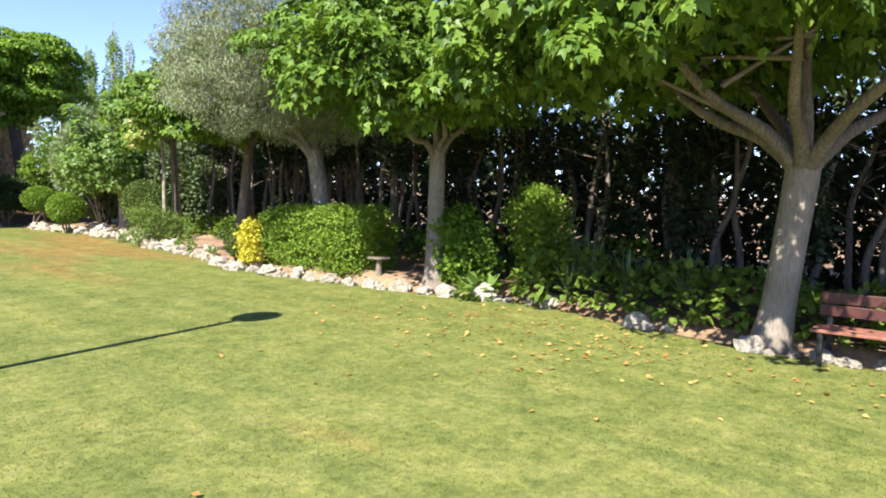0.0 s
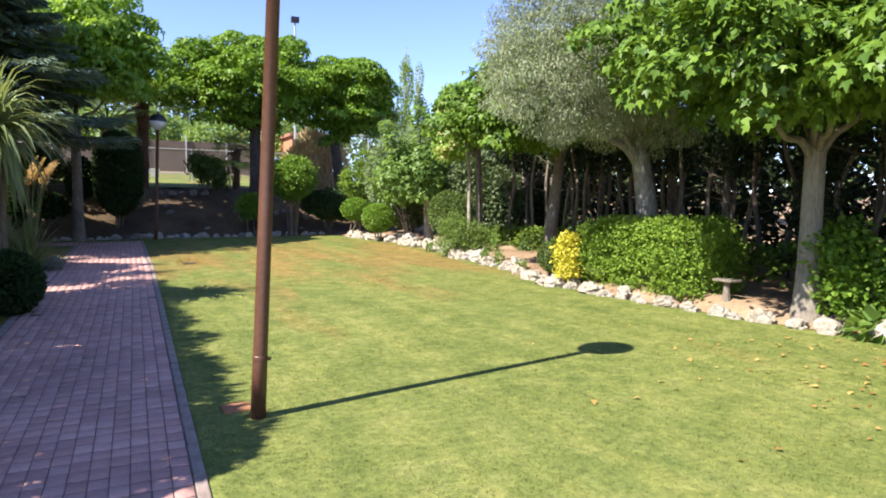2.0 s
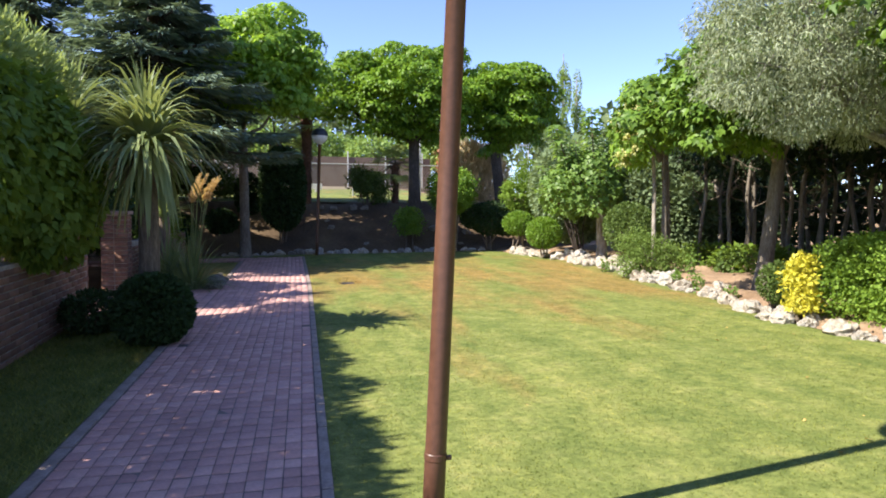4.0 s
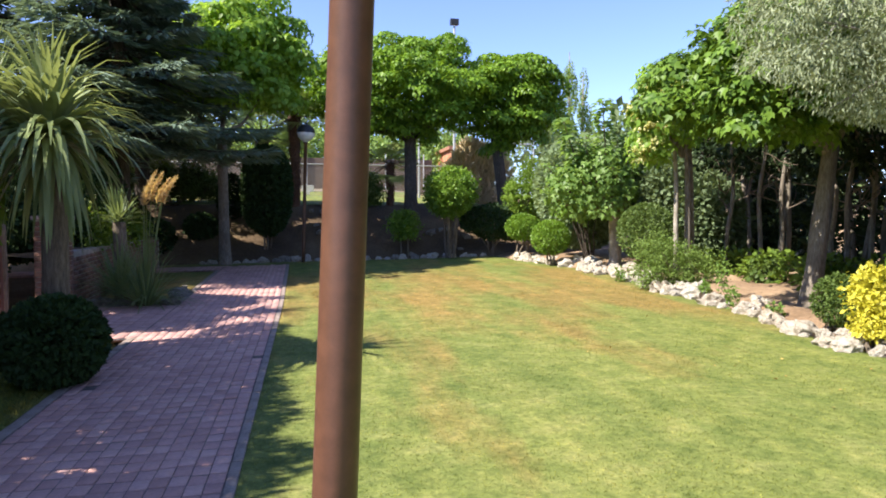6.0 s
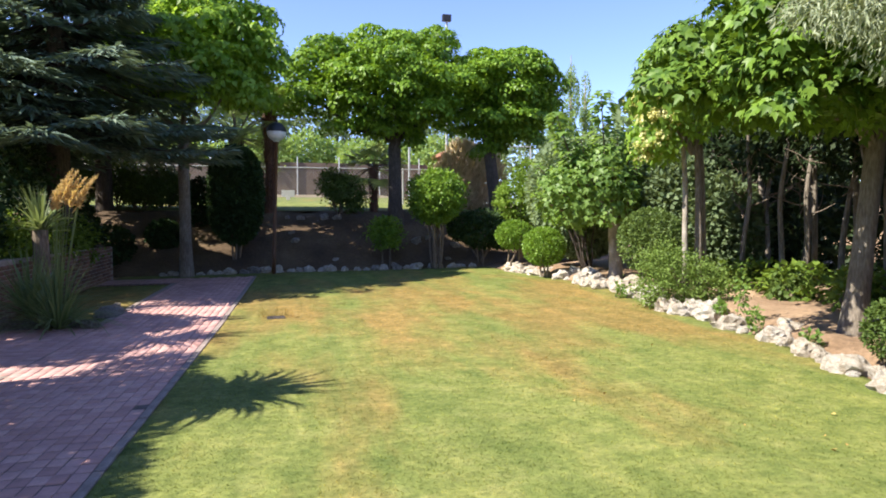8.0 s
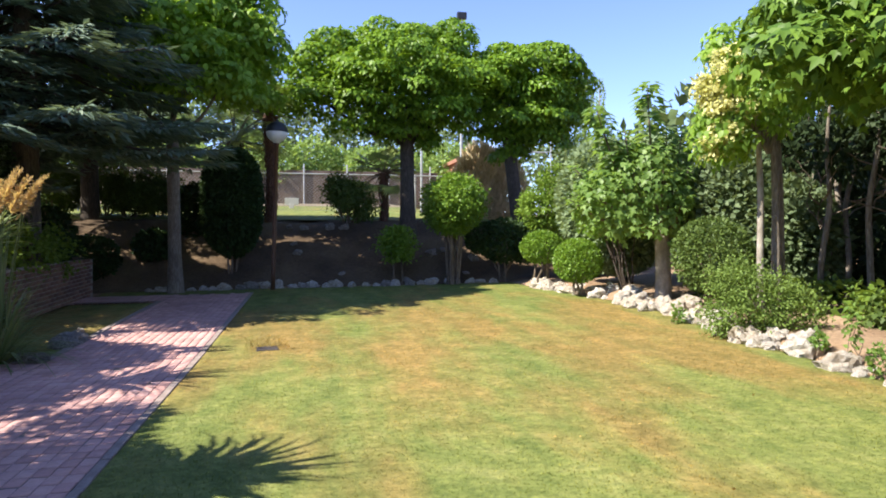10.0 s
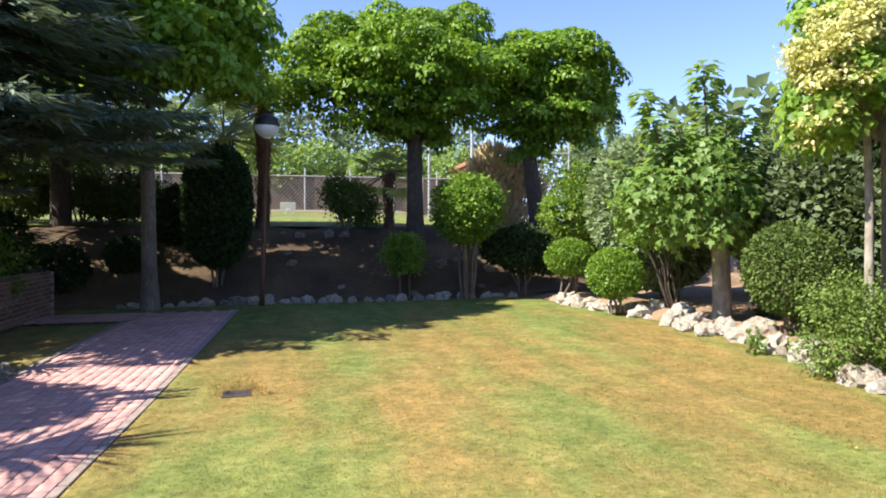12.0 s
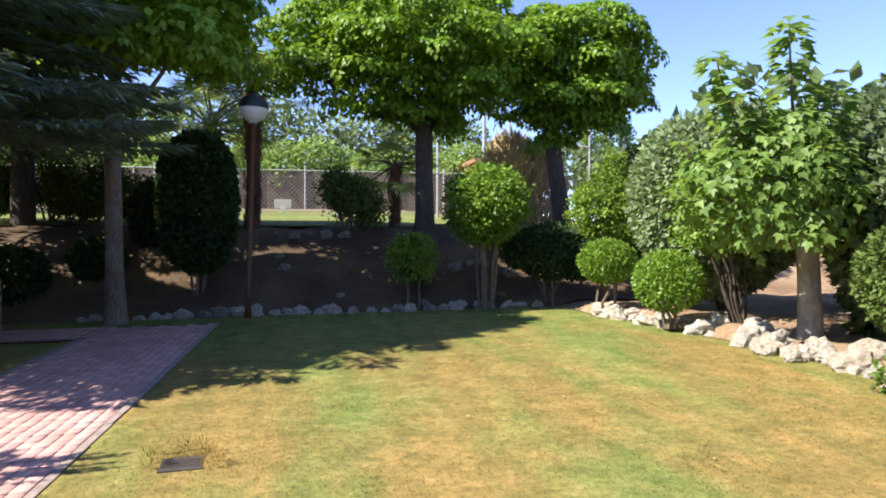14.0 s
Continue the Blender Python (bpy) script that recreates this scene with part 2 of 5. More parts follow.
strap_m = leaf_mat("strap_leaf", (0.10, 0.14, 0.048), (0.32, 0.37, 0.17), 0.25, 0.35, 3.0)
straw_m = leaf_mat("dry_plume", (0.38, 0.26, 0.12), (0.62, 0.44, 0.22), 0.35, 0.7)
reed_m = leaf_mat("dry_reed_screen", (0.46, 0.36, 0.23), (0.70, 0.57, 0.39), 0.2, 0.8)
hill_m = leaf_mat("hill_tree_leaf", (0.05, 0.08, 0.03), (0.13, 0.18, 0.07), 0.25, 0.6, 0.4)
farleaf_m = leaf_mat("far_bush_leaf", (0.12, 0.20, 0.05), (0.28, 0.38, 0.12), 0.35, 0.6, 0.4)
fartree_m = leaf_mat("far_tree_leaf", (0.08, 0.13, 0.06), (0.19, 0.25, 0.12), 0.3, 0.6, 0.3)
fallen_m = leaf_mat("fallen_leaf", (0.26, 0.11, 0.035), (0.58, 0.40, 0.13), 0.15, 0.7)


def plain_mat(name, col, rough=0.5, metal=0.0, spots=(0.8, 1.1), scale=12.0, relief=0.002):
    m, t, b = mat_new(name)
    p = obj_pos(t)
    n1, n2 = noise_at(t, p, scale, 5, 0.65), noise_at(t, p, 1.7, 3)
    c = mix(t, 1.0, col, ramp(t, n1, (0.3, (spots[0],) * 3), (0.7, (spots[1],) * 3)), "MULTIPLY")
    c = mix(t, 0.5, c, ramp(t, n2, (0.3, (0.75, 0.75, 0.75)), (0.7, (1.1, 1.1, 1.1))), "MULTIPLY")
    t.links.new(c, b.inputs["Base Color"])
    b.inputs["Roughness"].default_value, b.inputs["Metallic"].default_value = rough, metal
    bump(t, b, n1, 0.5, relief)
    return m


post_m = plain_mat("brown_painted_steel", (0.115, 0.052, 0.03), 0.42, 0.0, (0.75, 1.15), 25)
black_m = plain_mat("black_metal", (0.018, 0.018, 0.02), 0.45)
globe_m = plain_mat("white_globe_plastic", (0.72, 0.72, 0.70), 0.35, spots=(0.93, 1.03))
bench_wood_m = plain_mat("red_brown_bench_wood", (0.085, 0.03, 0.027), 0.45, spots=(0.6, 1.25), scale=18)
bench_seat_m = plain_mat("worn_bench_seat_wood", (0.32, 0.13, 0.09), 0.5, spots=(0.6, 1.2), scale=18)
cover_m = plain_mat("green_plastic_cover", (0.10, 0.29, 0.20), 0.6)
rust_m = plain_mat("rusty_cover_plate", (0.36, 0.16, 0.07), 0.85, spots=(0.6, 1.2))
iron_m = plain_mat("drain_iron", (0.13, 0.11, 0.10), 0.6, 0.6)
galv_m = plain_mat("galvanised_steel", (0.46, 0.47, 0.47), 0.5, 0.3)
white_m = plain_mat("white_paint", (0.74, 0.74, 0.72), 0.6, spots=(0.9, 1.02))
facade_m = plain_mat("orange_brick_facade", (0.50, 0.21, 0.11), 0.85, spots=(0.75, 1.15), scale=6)
roof_m = plain_mat("clay_roof", (0.32, 0.15, 0.09), 0.85)
glass_m = plain_mat("dark_window_glass", (0.03, 0.035, 0.04), 0.08)
gate_m = plain_mat("red_brown_gate_paint", (0.12, 0.035, 0.025), 0.5)
court_m = plain_mat("court_surface", (0.23, 0.18, 0.12), 0.9, scale=2)
cloth_m = plain_mat("brown_windscreen_cloth", (0.15, 0.105, 0.075), 0.9, scale=2)
mesh_m = plain_mat("fence_wire", (0.42, 0.40, 0.36), 0.6, 0.2)


# ---- mesh helpers ----
rng = np.random.default_rng(7)


def fast_mesh(name, verts, faces, mat, smooth=False):
    """A mesh from arrays of points and of equal-sided faces."""
    me = bpy.data.meshes.new(name)
    verts, faces = np.asarray(verts, np.float32), np.asarray(faces, np.int32)
    n, k = faces.shape
    me.vertices.add(len(verts))
    me.vertices.foreach_set("co", verts.ravel())
    me.loops.add(n * k)
    me.loops.foreach_set("vertex_index", faces.ravel())
    me.polygons.add(n)
    me.polygons.foreach_set("loop_start", np.arange(0, n * k, k, dtype=np.int32))
    me.polygons.foreach_set("loop_total", np.full(n, k, np.int32))
    if smooth:
        me.polygons.foreach_set("use_smooth", np.ones(n, bool))
    me.update(calc_edges=True)
    me.materials.append(mat)
    return me


def adopt(ob, parent):
    if parent is not None:
        ob.parent = parent
    return ob


def part(name, bm, material, parent=None, label="", smooth=False):
    me = bpy.data.meshes.new(name)
    bm.to_mesh(me)
    bm.free()
    me.materials.append(material)
    if smooth:
        me.polygons.foreach_set("use_smooth", np.ones(len(me.polygons), bool))
    ob = adopt(new(name, me), parent)
    return tagged(ob, label)


def mesh_part(name, me, parent=None, label="", kind=""):
    return tagged(adopt(new(name, me), parent), label, kind=kind)


def thing(name, x, y, z, label, category, group="", rz=0.0):
    e = new(name)
    e.matrix_basis = pose(x, y, z, 0, 0, rz)
    e.empty_display_size = 0.2
    return tagged(e, label, category, group)


def box_bm(sx, sy, sz, x=0, y=0, z=0, bevel=0.0):
    bm = bmesh.new()
    bmesh.ops.create_cube(bm, size=1.0)
    bmesh.ops.transform(bm, matrix=Matrix.Translation((x, y, z)) @ Matrix.Diagonal((sx, sy, sz, 1)), verts=bm.verts)
    if bevel:
        bmesh.ops.bevel(bm, geom=bm.edges[:], offset=bevel, segments=2, affect="EDGES", profile=0.6)
    return bm


def box_mesh(name, sx, sy, sz, mat, bevel=0.0, x=0, y=0, z=0):
    bm = box_bm(sx, sy, sz, x, y, z, bevel)
    me = bpy.data.meshes.new(name)
    bm.to_mesh(me)
    bm.free()
    me.materials.append(mat)
    return me


def lathe_bm(profile, seg=24):
    """A turned body from (radius, height) rows."""
    bm = bmesh.new()
    rings = []
    for r, z in profile:
        rings.append([bm.verts.new((max(r, 1e-4) * math.cos(2 * math.pi * i / seg), max(r, 1e-4) * math.sin(2 * math.pi * i / seg), z)) for i in range(seg)])
    for a, b in zip(rings, rings[1:]):
        for i in range(seg):
            bm.faces.new((a[i], a[(i + 1) % seg], b[(i + 1) % seg], b[i]))
    bm.faces.new(rings[0][::-1])
    bm.faces.new(rings[-1])
    return bm


def tube_arrays(points, radii, seg=10, wob=0.0, seed=0):
    """Points and faces of a tapered limb along a line of places."""
    r_ = np.random.default_rng(seed)
    pts = [Vector(p) for p in points]
    if len(pts) > 2:
        fine, rad = [], []
        for i in range(len(pts) - 1):
            p0, p1, p2, p3 = pts[max(i - 1, 0)], pts[i], pts[i + 1], pts[min(i + 2, len(pts) - 1)]
            for s in (0, 0.25, 0.5, 0.75):
                fine.append(0.5 * ((2 * p1) + (p2 - p0) * s + (2 * p0 - 5 * p1 + 4 * p2 - p3) * s * s + (3 * p1 - p0 - 3 * p2 + p3) * s ** 3))
                rad.append(radii[i] * (1 - s) + radii[i + 1] * s)
        fine.append(pts[-1]), rad.append(radii[-1])
        pts, radii = fine, rad
    vs, fs = [], []
    side = Vector((1, 0.01, 0))
    lobes = r_.uniform(0, 6.28, 3)
    for i, p in enumerate(pts):
        d = (pts[min(i + 1, len(pts) - 1)] - pts[max(i - 1, 0)]).normalized()
        side = (side - d * side.dot(d)).normalized()
        up = d.cross(side)
        for k in range(seg):
            a = 2 * math.pi * k / seg
            r = radii[i] * (1 + wob * (0.6 * math.sin(3 * a + lobes[0] + i * 0.15) + 0.4 * math.sin(5 * a + lobes[1] - i * 0.2)) + wob * 0.4 * r_.normal() * 0.5)
            vs.append(p + side * (r * math.cos(a)) + up * (r * math.sin(a)))
    for i in range(len(pts) - 1):
        for k in range(seg):
            fs.append((i * seg + k, i * seg + (k + 1) % seg, (i + 1) * seg + (k + 1) % seg, (i + 1) * seg + k))
    return [tuple(v) for v in vs], fs


def limb(name, points, radii, mat, parent, seg=10, wob=0.0, seed=0, label=""):
    v, f = tube_arrays(points, radii, seg, wob, seed)
    return mesh_part(name, fast_mesh(name, v, f, mat, True), parent, label)


def stem_parts(lines, mat, parent, seg=7):
    """Each stem as a part of its own."""
    for points, radii in lines:
        limb("stem", points, radii, mat, parent, seg)


def limbs(name, lines, mat, parent, seg=6, label=""):
    """Several fine limbs as one part."""
    vs, fs = [], []
    for points, radii in lines:
        v, f = tube_arrays(points, radii, seg)
        fs += [tuple(i + len(vs) for i in q) for q in f]
        vs += v
    return mesh_part(name, fast_mesh(name, vs, fs, mat, True), parent, label, "stuff")


# leaf shapes: points along x (across), y (base to tip), z (fold)
BROAD = (np.array([(0, 0, 0), (0.40, 0.36, 0.06), (0, 1, -0.14), (-0.40, 0.36, 0.06), (0, 0.45, -0.03)]), np.array([(0, 1, 4), (1, 2, 4), (2, 3, 4), (3, 0, 4)]))
LOBED = (np.array([(0, 0, 0), (0.24, 0.42, 0.0), (0, 1, -0.16), (-0.24, 0.42, 0.0), (0.34, 0.06, 0.05), (0.52, 0.5, 0.05), (-0.34, 0.06, 0.05), (-0.52, 0.5, 0.05)]), np.array([(0, 1, 2), (0, 2, 3), (0, 4, 5), (0, 5, 1), (0, 3, 7), (0, 7, 6)]))
SMALL = (np.array([(0, 0, 0), (0.32, 0.45, 0.06), (0, 1, -0.05), (-0.32, 0.45, 0.06)]), np.array([(0, 1, 2), (0, 2, 3)]))
SLIM = (np.array([(0, 0, 0), (0.12, 0.4, 0.02), (0, 1, -0.1), (-0.12, 0.4, 0.02)]), np.array([(0, 1, 2), (0, 2, 3)]))
SPRAY = (np.array([(0, 0, 0), (0.17, 0.35, -0.02), (0.06, 0.55, 0), (0, 1, -0.06), (-0.06, 0.55, 0), (-0.17, 0.35, -0.02)]), np.array([(0, 1, 5), (1, 2, 4), (1, 4, 5), (2, 3, 4)]))


def unit(a):
    return a / np.maximum(np.linalg.norm(a, axis=1, keepdims=True), 1e-6)


def leaves(name, centres, tips, normals, sizes, shape, mat):
    """One mesh of leaves: where each begins, which way it points, which way its face looks, how long it is."""
    tpl, tri = shape
    y = unit(np.asarray(tips, float))
    n = np.asarray(normals, float)
    n = unit(n - y * (n * y).sum(1, keepdims=True))
    x = np.cross(y, n)
    s = np.asarray(sizes, float)[:, None, None]
    v = np.asarray(centres, float)[:, None] + s * (tpl[None, :, 0:1] * x[:, None] + tpl[None, :, 1:2] * y[:, None] + tpl[None, :, 2:3] * n[:, None])
    f = tri[None] + (np.arange(len(v)) * len(tpl))[:, None, None]
    return fast_mesh(name, v.reshape(-1, 3), f.reshape(-1, 3), mat)


def lobe_points(lobes, n, r, shell=0.22, low=-1.0, clump=0, clump_size=0.25):
    """Places and outward ways over a cloud of ellipsoids (x, y, z, rx, ry, rz), not inside one another; gathered in clumps."""
    lobes = np.array(lobes, float)
    area = (lobes[:, 3] * lobes[:, 4] + lobes[:, 3] * lobes[:, 5] + lobes[:, 4] * lobes[:, 5])
    got, ways = [], []
    want = clump if clump else n
    tries = 0
    while sum(map(len, got)) < want and tries < 30:
        tries += 1
        which = r.choice(len(lobes), want * 2, p=area / area.sum())
        d = unit(r.normal(size=(want * 2, 3)))
        L = lobes[which]
        depth = 1 - shell * r.random((want * 2, 1)) ** 1.6
        p = L[:, :3] + d * L[:, 3:] * depth
        keep = d[:, 2] > low
        for i, l in enumerate(lobes):
            inside = (((p - l[:3]) / l[3:]) ** 2).sum(1) < 0.72
            keep &= ~(inside & (which != i))
        got.append(p[keep]), ways.append(unit(d / L[:, 3:])[keep])
    p, d = np.concatenate(got)[:want], np.concatenate(ways)[:want]
    if not clump:
        return p, d
    idx = r.integers(0, len(p), n)
    off = r.normal(size=(n, 3)) * clump_size * np.array([1, 1, 0.5])
    return p[idx] + off, unit(d[idx] + 0.5 * off / clump_size * 0.6)


def pads(lobes, r, size=0.5, flat=0.5, per=5.0, low=-0.45):
    """Leafy layers that stand out of a crown's lobes."""
    out = []
    for l in lobes:
        area = l[3] * l[4] + 0.5 * l[5] * (l[3] + l[4])
        for k in range(max(3, int(per * area))):
            d = r.normal(size=3)
            d /= np.linalg.norm(d)
            if d[2] < low:
                d[2] *= -1
            s = size * r.uniform(0.65, 1.3)
            out.append((l[0] + d[0] * l[3] * 0.95, l[1] + d[1] * l[4] * 0.95, l[2] + d[2] * l[5] * 0.95 - 0.04, s, s * r.uniform(0.8, 1.15), s * flat * r.uniform(0.8, 1.2)))
    return out


def foliage(name, lobes, n, size, shape, mat, parent, seed, shell=0.22, low=-1.0, clump=0, clump_size=0.25, droop=0.5, spread=0.7, lift=0.6, inner=0.25, label=""):
    """A crown: leaves over a cloud of lobes, and fewer leaves deeper in."""
    r = np.random.default_rng(seed)
    p, d = lobe_points(lobes, int(n * (1 - inner)), r, shell, low, clump, clump_size)
    p2, d2 = lobe_points([(*l[:3], l[3] * 0.75, l[4] * 0.75, l[5] * 0.75) for l in lobes], max(int(n * inner), 1), r, 0.6, low)
    p, d = np.concatenate([p, p2]), np.concatenate([d, d2])
    m = len(p)
    tips = d * 0.8 + r.normal(size=(m, 3)) * spread + np.array([0, 0, -droop])
    norm = d * 0.5 + np.array([0, 0, lift]) + r.normal(size=(m, 3)) * 0.45
    s = size * r.uniform(0.6, 1.25, m)
    ob = mesh_part(name, leaves(name, p, tips, norm, s, shape, mat), parent, label, "stuff")
    return ob


def sprays(name, lobes, n, per, size, reach, shape, mat, parent, seed, low=-0.5, tilt=0.5, label=""):
    """A crown of leafy shoots: each an umbrella of leaves round a shoot's tip, one layer hanging over the next."""
    r = np.random.default_rng(seed)
    p, d = lobe_points(lobes, n, r, 0.16, low)
    axis = unit(d * 0.65 + np.array([0, 0, 0.75]) + r.normal(size=d.shape) * 0.22)
    u = unit(np.cross(axis, r.normal(size=d.shape)))
    v = np.cross(axis, u)
    rep = lambda q: np.repeat(q, per, axis=0)
    m = len(p) * per
    a = r.uniform(0, 2 * math.pi, (m, 1))
    ring = r.random((m, 1)) ** 0.7
    rad = rep(u) * np.cos(a) + rep(v) * np.sin(a)
    scale = rep(r.uniform(0.7, 1.35, (len(p), 1)))
    start = rep(p) + rad * ring * reach * scale - rep(axis) * (ring ** 2) * reach * 0.55 * scale
    dip = tilt * (0.35 + ring) + r.normal(size=(m, 1)) * 0.2
    tips = rad * np.cos(dip) - rep(axis) * np.sin(dip) + np.array([0, 0, -0.18])
    norm = rep(axis) * 1.0 + rad * 0.35 + r.normal(size=(m, 3)) * 0.22
    return mesh_part(name, leaves(name, start, tips, norm, size * r.uniform(0.6, 1.2, m), shape, mat), parent, label, "stuff")


# ---- the lie of the land ----
def smooth(a, b, v):
    u = np.clip((v - a) / (b - a), 0, 1)
    return u * u * (3 - 2 * u)


EDGE_Y = (-10, -2, 1.8, 3.0, 4.4, 5.2, 6.5, 8.0, 9.0, 10.3, 12.4, 13.8, 14.7, 16.6, 18.4, 20.0, 21.2, 22.6)
EDGE_X = (7.2, 6.8, 6.6, 6.75, 7.05, 7.1, 6.65, 6.4, 6.2, 6.15, 6.65, 6.75, 6.7, 7.2, 7.15, 6.95, 6.6, 6.5)


def edge_x(y):
    """Where the lawn meets the stone border."""
    return np.interp(y, EDGE_Y, EDGE_X)


def path_r(y):
    return np.interp(y, (-10, 5, 15, 22), (-0.2, 0.315, 0.655, 0.785))


PATH_W = 1.50


def path_l(y):
    return path_r(y) - PATH_W


def flat_z(x, y):
    return 0.012 * np.clip(x, -6, 12) + 0.0165 * np.clip(y, -10, 26)


def ground_z(x, y):
    x, y = np.asarray(x, float), np.asarray(y, float)
    z = flat_z(x, y)
    bed = smooth(0.0, 0.5, x - edge_x(y)) * (0.16 + 0.03 * np.clip(x - edge_x(y), 0, 3)) * (1 - smooth(21.5, 23.5, y))
    top = 1.95 - 0.5 * smooth(7.5, 10.5, x)
    rise = smooth(22.5, 25.9, y) * (top - flat_z(x, 22.5)) - smooth(22.5, 26, y) * 0.058
    ter = 0.062 * np.clip(y - 25.7, 0, 24)
    return z + bed + rise + ter


def grid_mesh(name, xs, ys, zf, mat):
    X, Y = np.meshgrid(xs, ys)
    v = np.stack([X, Y, zf(X, Y)], -1).reshape(-1, 3)
    nx, ny = len(xs), len(ys)
    i = (np.arange(ny - 1)[:, None] * nx + np.arange(nx - 1)[None]).ravel()
    return fast_mesh(name, v, np.stack([i, i + 1, i + nx + 1, i + nx], 1), mat, True)


def rough_ground(X, Y):
    z = ground_z(X, Y)
    inside = (X > -3.5) & (X < edge_x(Y) + 0.1) & (Y < 22.5)
    wav = 0.035 * np.sin(X * 2.1 + np.sin(Y * 1.3)) * np.sin(Y * 1.7 + X) + 0.02 * np.sin(X * 5.3) * np.sin(Y * 4.7)
    return np.where(inside, z - 0.06, z + wav - 0.03)


xs = np.concatenate([[-900, -300, -120, -60, -30], np.arange(-14, -4, 1.0), np.arange(-4, 12, 0.16), np.arange(12, 30, 1.0), [40, 60, 120, 300, 900]])
ys = np.concatenate([[-900, -300, -120, -60, -30, -15], np.arange(-10, 0, 0.5), np.arange(0, 28, 0.16), np.arange(28, 60, 1.0), [80, 120, 300, 900]])
tagged(new("ground", grid_mesh("ground", xs, ys, rough_ground, soil_m)), "bare tan garden soil rising to an upper terrace", "ground", kind="structure")


def strip(name, rows, left, right, nx, lift, mat, label, thick=0.05):
    """A sheet between two lines x = left(y) and x = right(y), with a rim that goes down into the ground."""
    vs = []
    for y in rows:
        a, b = float(left(y)), float(right(y))
        line = [(a, y, float(flat_z(a, y)) + lift - thick)] + [(x, y, float(flat_z(x, y)) + lift) for x in np.linspace(a, b, nx)] + [(b, y, float(flat_z(b, y)) + lift - thick)]
        vs += line
    n = nx + 2
    fs = [(j * n + i, j * n + i + 1, (j + 1) * n + i + 1, (j + 1) * n + i) for j in range(len(rows) - 1) for i in range(n - 1)]
    return tagged(new(name, fast_mesh(name, vs, fs, mat, False)), label, "lawn" if "lawn" in name else "path", kind="structure")


def lawn_right(y):
    return edge_x(y) + 0.12


def lawn_left(y):
    return path_r(y) + 0.02 if y < 21.95 else -2.2


strip("lawn", np.concatenate([np.arange(-10, 21.9, 0.2), [21.94, 21.96], np.arange(22.1, 22.8, 0.15)]), lawn_left, lawn_right, 60, 0.018, lawn_m, "mown green lawn with scorched straw patches")
strip("lawn_side", np.arange(-10, 12.5, 0.25), lambda y: -2.32, lambda y: path_l(y) - 0.08, 10, 0.018, lawn_m, "shaded grass strip between brick wall and path")
strip("lawn_corner", np.arange(15.6, 20.71, 0.25), lambda y: -2.26, lambda y: path_l(y) - 0.08, 10, 0.018, lawn_m, "shaded grass patch beside the path")

# ---- path: bed, kerbs, pavers ----
path = strip("path", np.arange(-10, 21.96, 0.25), lambda y: path_l(y) - 0.09, lambda y: path_r(y) + 0.03, 4, 0.0195, joint_m, "pinkish clay paver garden path with concrete kerbs", 0.06)
side1 = strip("path_branch", np.arange(12.6, 15.5, 0.2), lambda y: -3.2, lambda y: path_l(y) - 0.05, 4, 0.0175, joint_m, "paved branch of the path towards the gate", 0.06)
side2 = strip("path_turn", np.arange(20.8, 22.01, 0.2), lambda y: -7.0, lambda y: path_l(y) - 0.05, 4, 0.0175, joint_m, "paved turn at the far end of the path", 0.06)
SLOPE = math.atan(0.03)


def along(y, off, lift=0.0):
    """A place on the path: at y, off metres right of its left edge."""
    x = float(path_l(y)) + off
    return (x, y, float(flat_z(x, y)) + lift)


def frame_at(y, off, lift, yaw=0.0):
    x, yy, z = along(y, off, lift)
    return Matrix.Translation((x, yy, z)) @ Euler((math.atan(0.0165), -math.atan(0.012), -SLOPE + yaw)).to_matrix().to_4x4()


def box_array(mats, sx, sy, sz, chamfer=0.006):
    """Joined bricks: a bevelled top on each, as arrays."""
    a, b, c = sx / 2, sy / 2, sz / 2
    base = np.array([(-a, -b, -c), (a, -b, -c), (a, b, -c), (-a, b, -c), (-a, -b, c - chamfer), (a, -b, c - chamfer), (a, b, c - chamfer), (-a, b, c - chamfer),
                     (-a + chamfer, -b + chamfer, c), (a - chamfer, -b + chamfer, c), (a - chamfer, b - chamfer, c), (-a + chamfer, b - chamfer, c)])
    quads = np.array([(0, 1, 5, 4), (1, 2, 6, 5), (2, 3, 7, 6), (3, 0, 4, 7), (4, 5, 9, 8), (5, 6, 10, 9), (6, 7, 11, 10), (7, 4, 8, 11), (8, 9, 10, 11)])
    vs, fs = [], []
    for i, m in enumerate(mats):
        m = np.array(m)
        vs.append(base @ m[:3, :3].T + m[:3, 3])
        fs.append(quads + i * 12)
    return np.concatenate(vs), np.concatenate(fs)


BW, BL, GAP = 0.098, 0.137, 0.006
paver_v, paver_f = box_array([Matrix.Identity(4)], BW - GAP, BL - 0.012, 0.05, 0.003)
paver_me = fast_mesh("paver", paver_v, paver_f, paver_m)
near_pavers, far_pavers = [], []
for row in range(int(32 / BL)):
    for col in range(15):
        y = -10 + (row + 0.5) * BL + 0.006 * math.sin(col * 1.7 + row * 0.05)
        if y > 21.85:
            continue
        m = frame_at(y, 0.016 + (col + 0.5) * BW, 0.0 + rng.normal() * 0.0018, rng.normal() * 0.009)
        m = m @ Euler((rng.normal() * 0.007, rng.normal() * 0.009, 0)).to_matrix().to_4x4()
        (near_pavers if 5.8 < y < 8.6 else far_pavers).append(m)
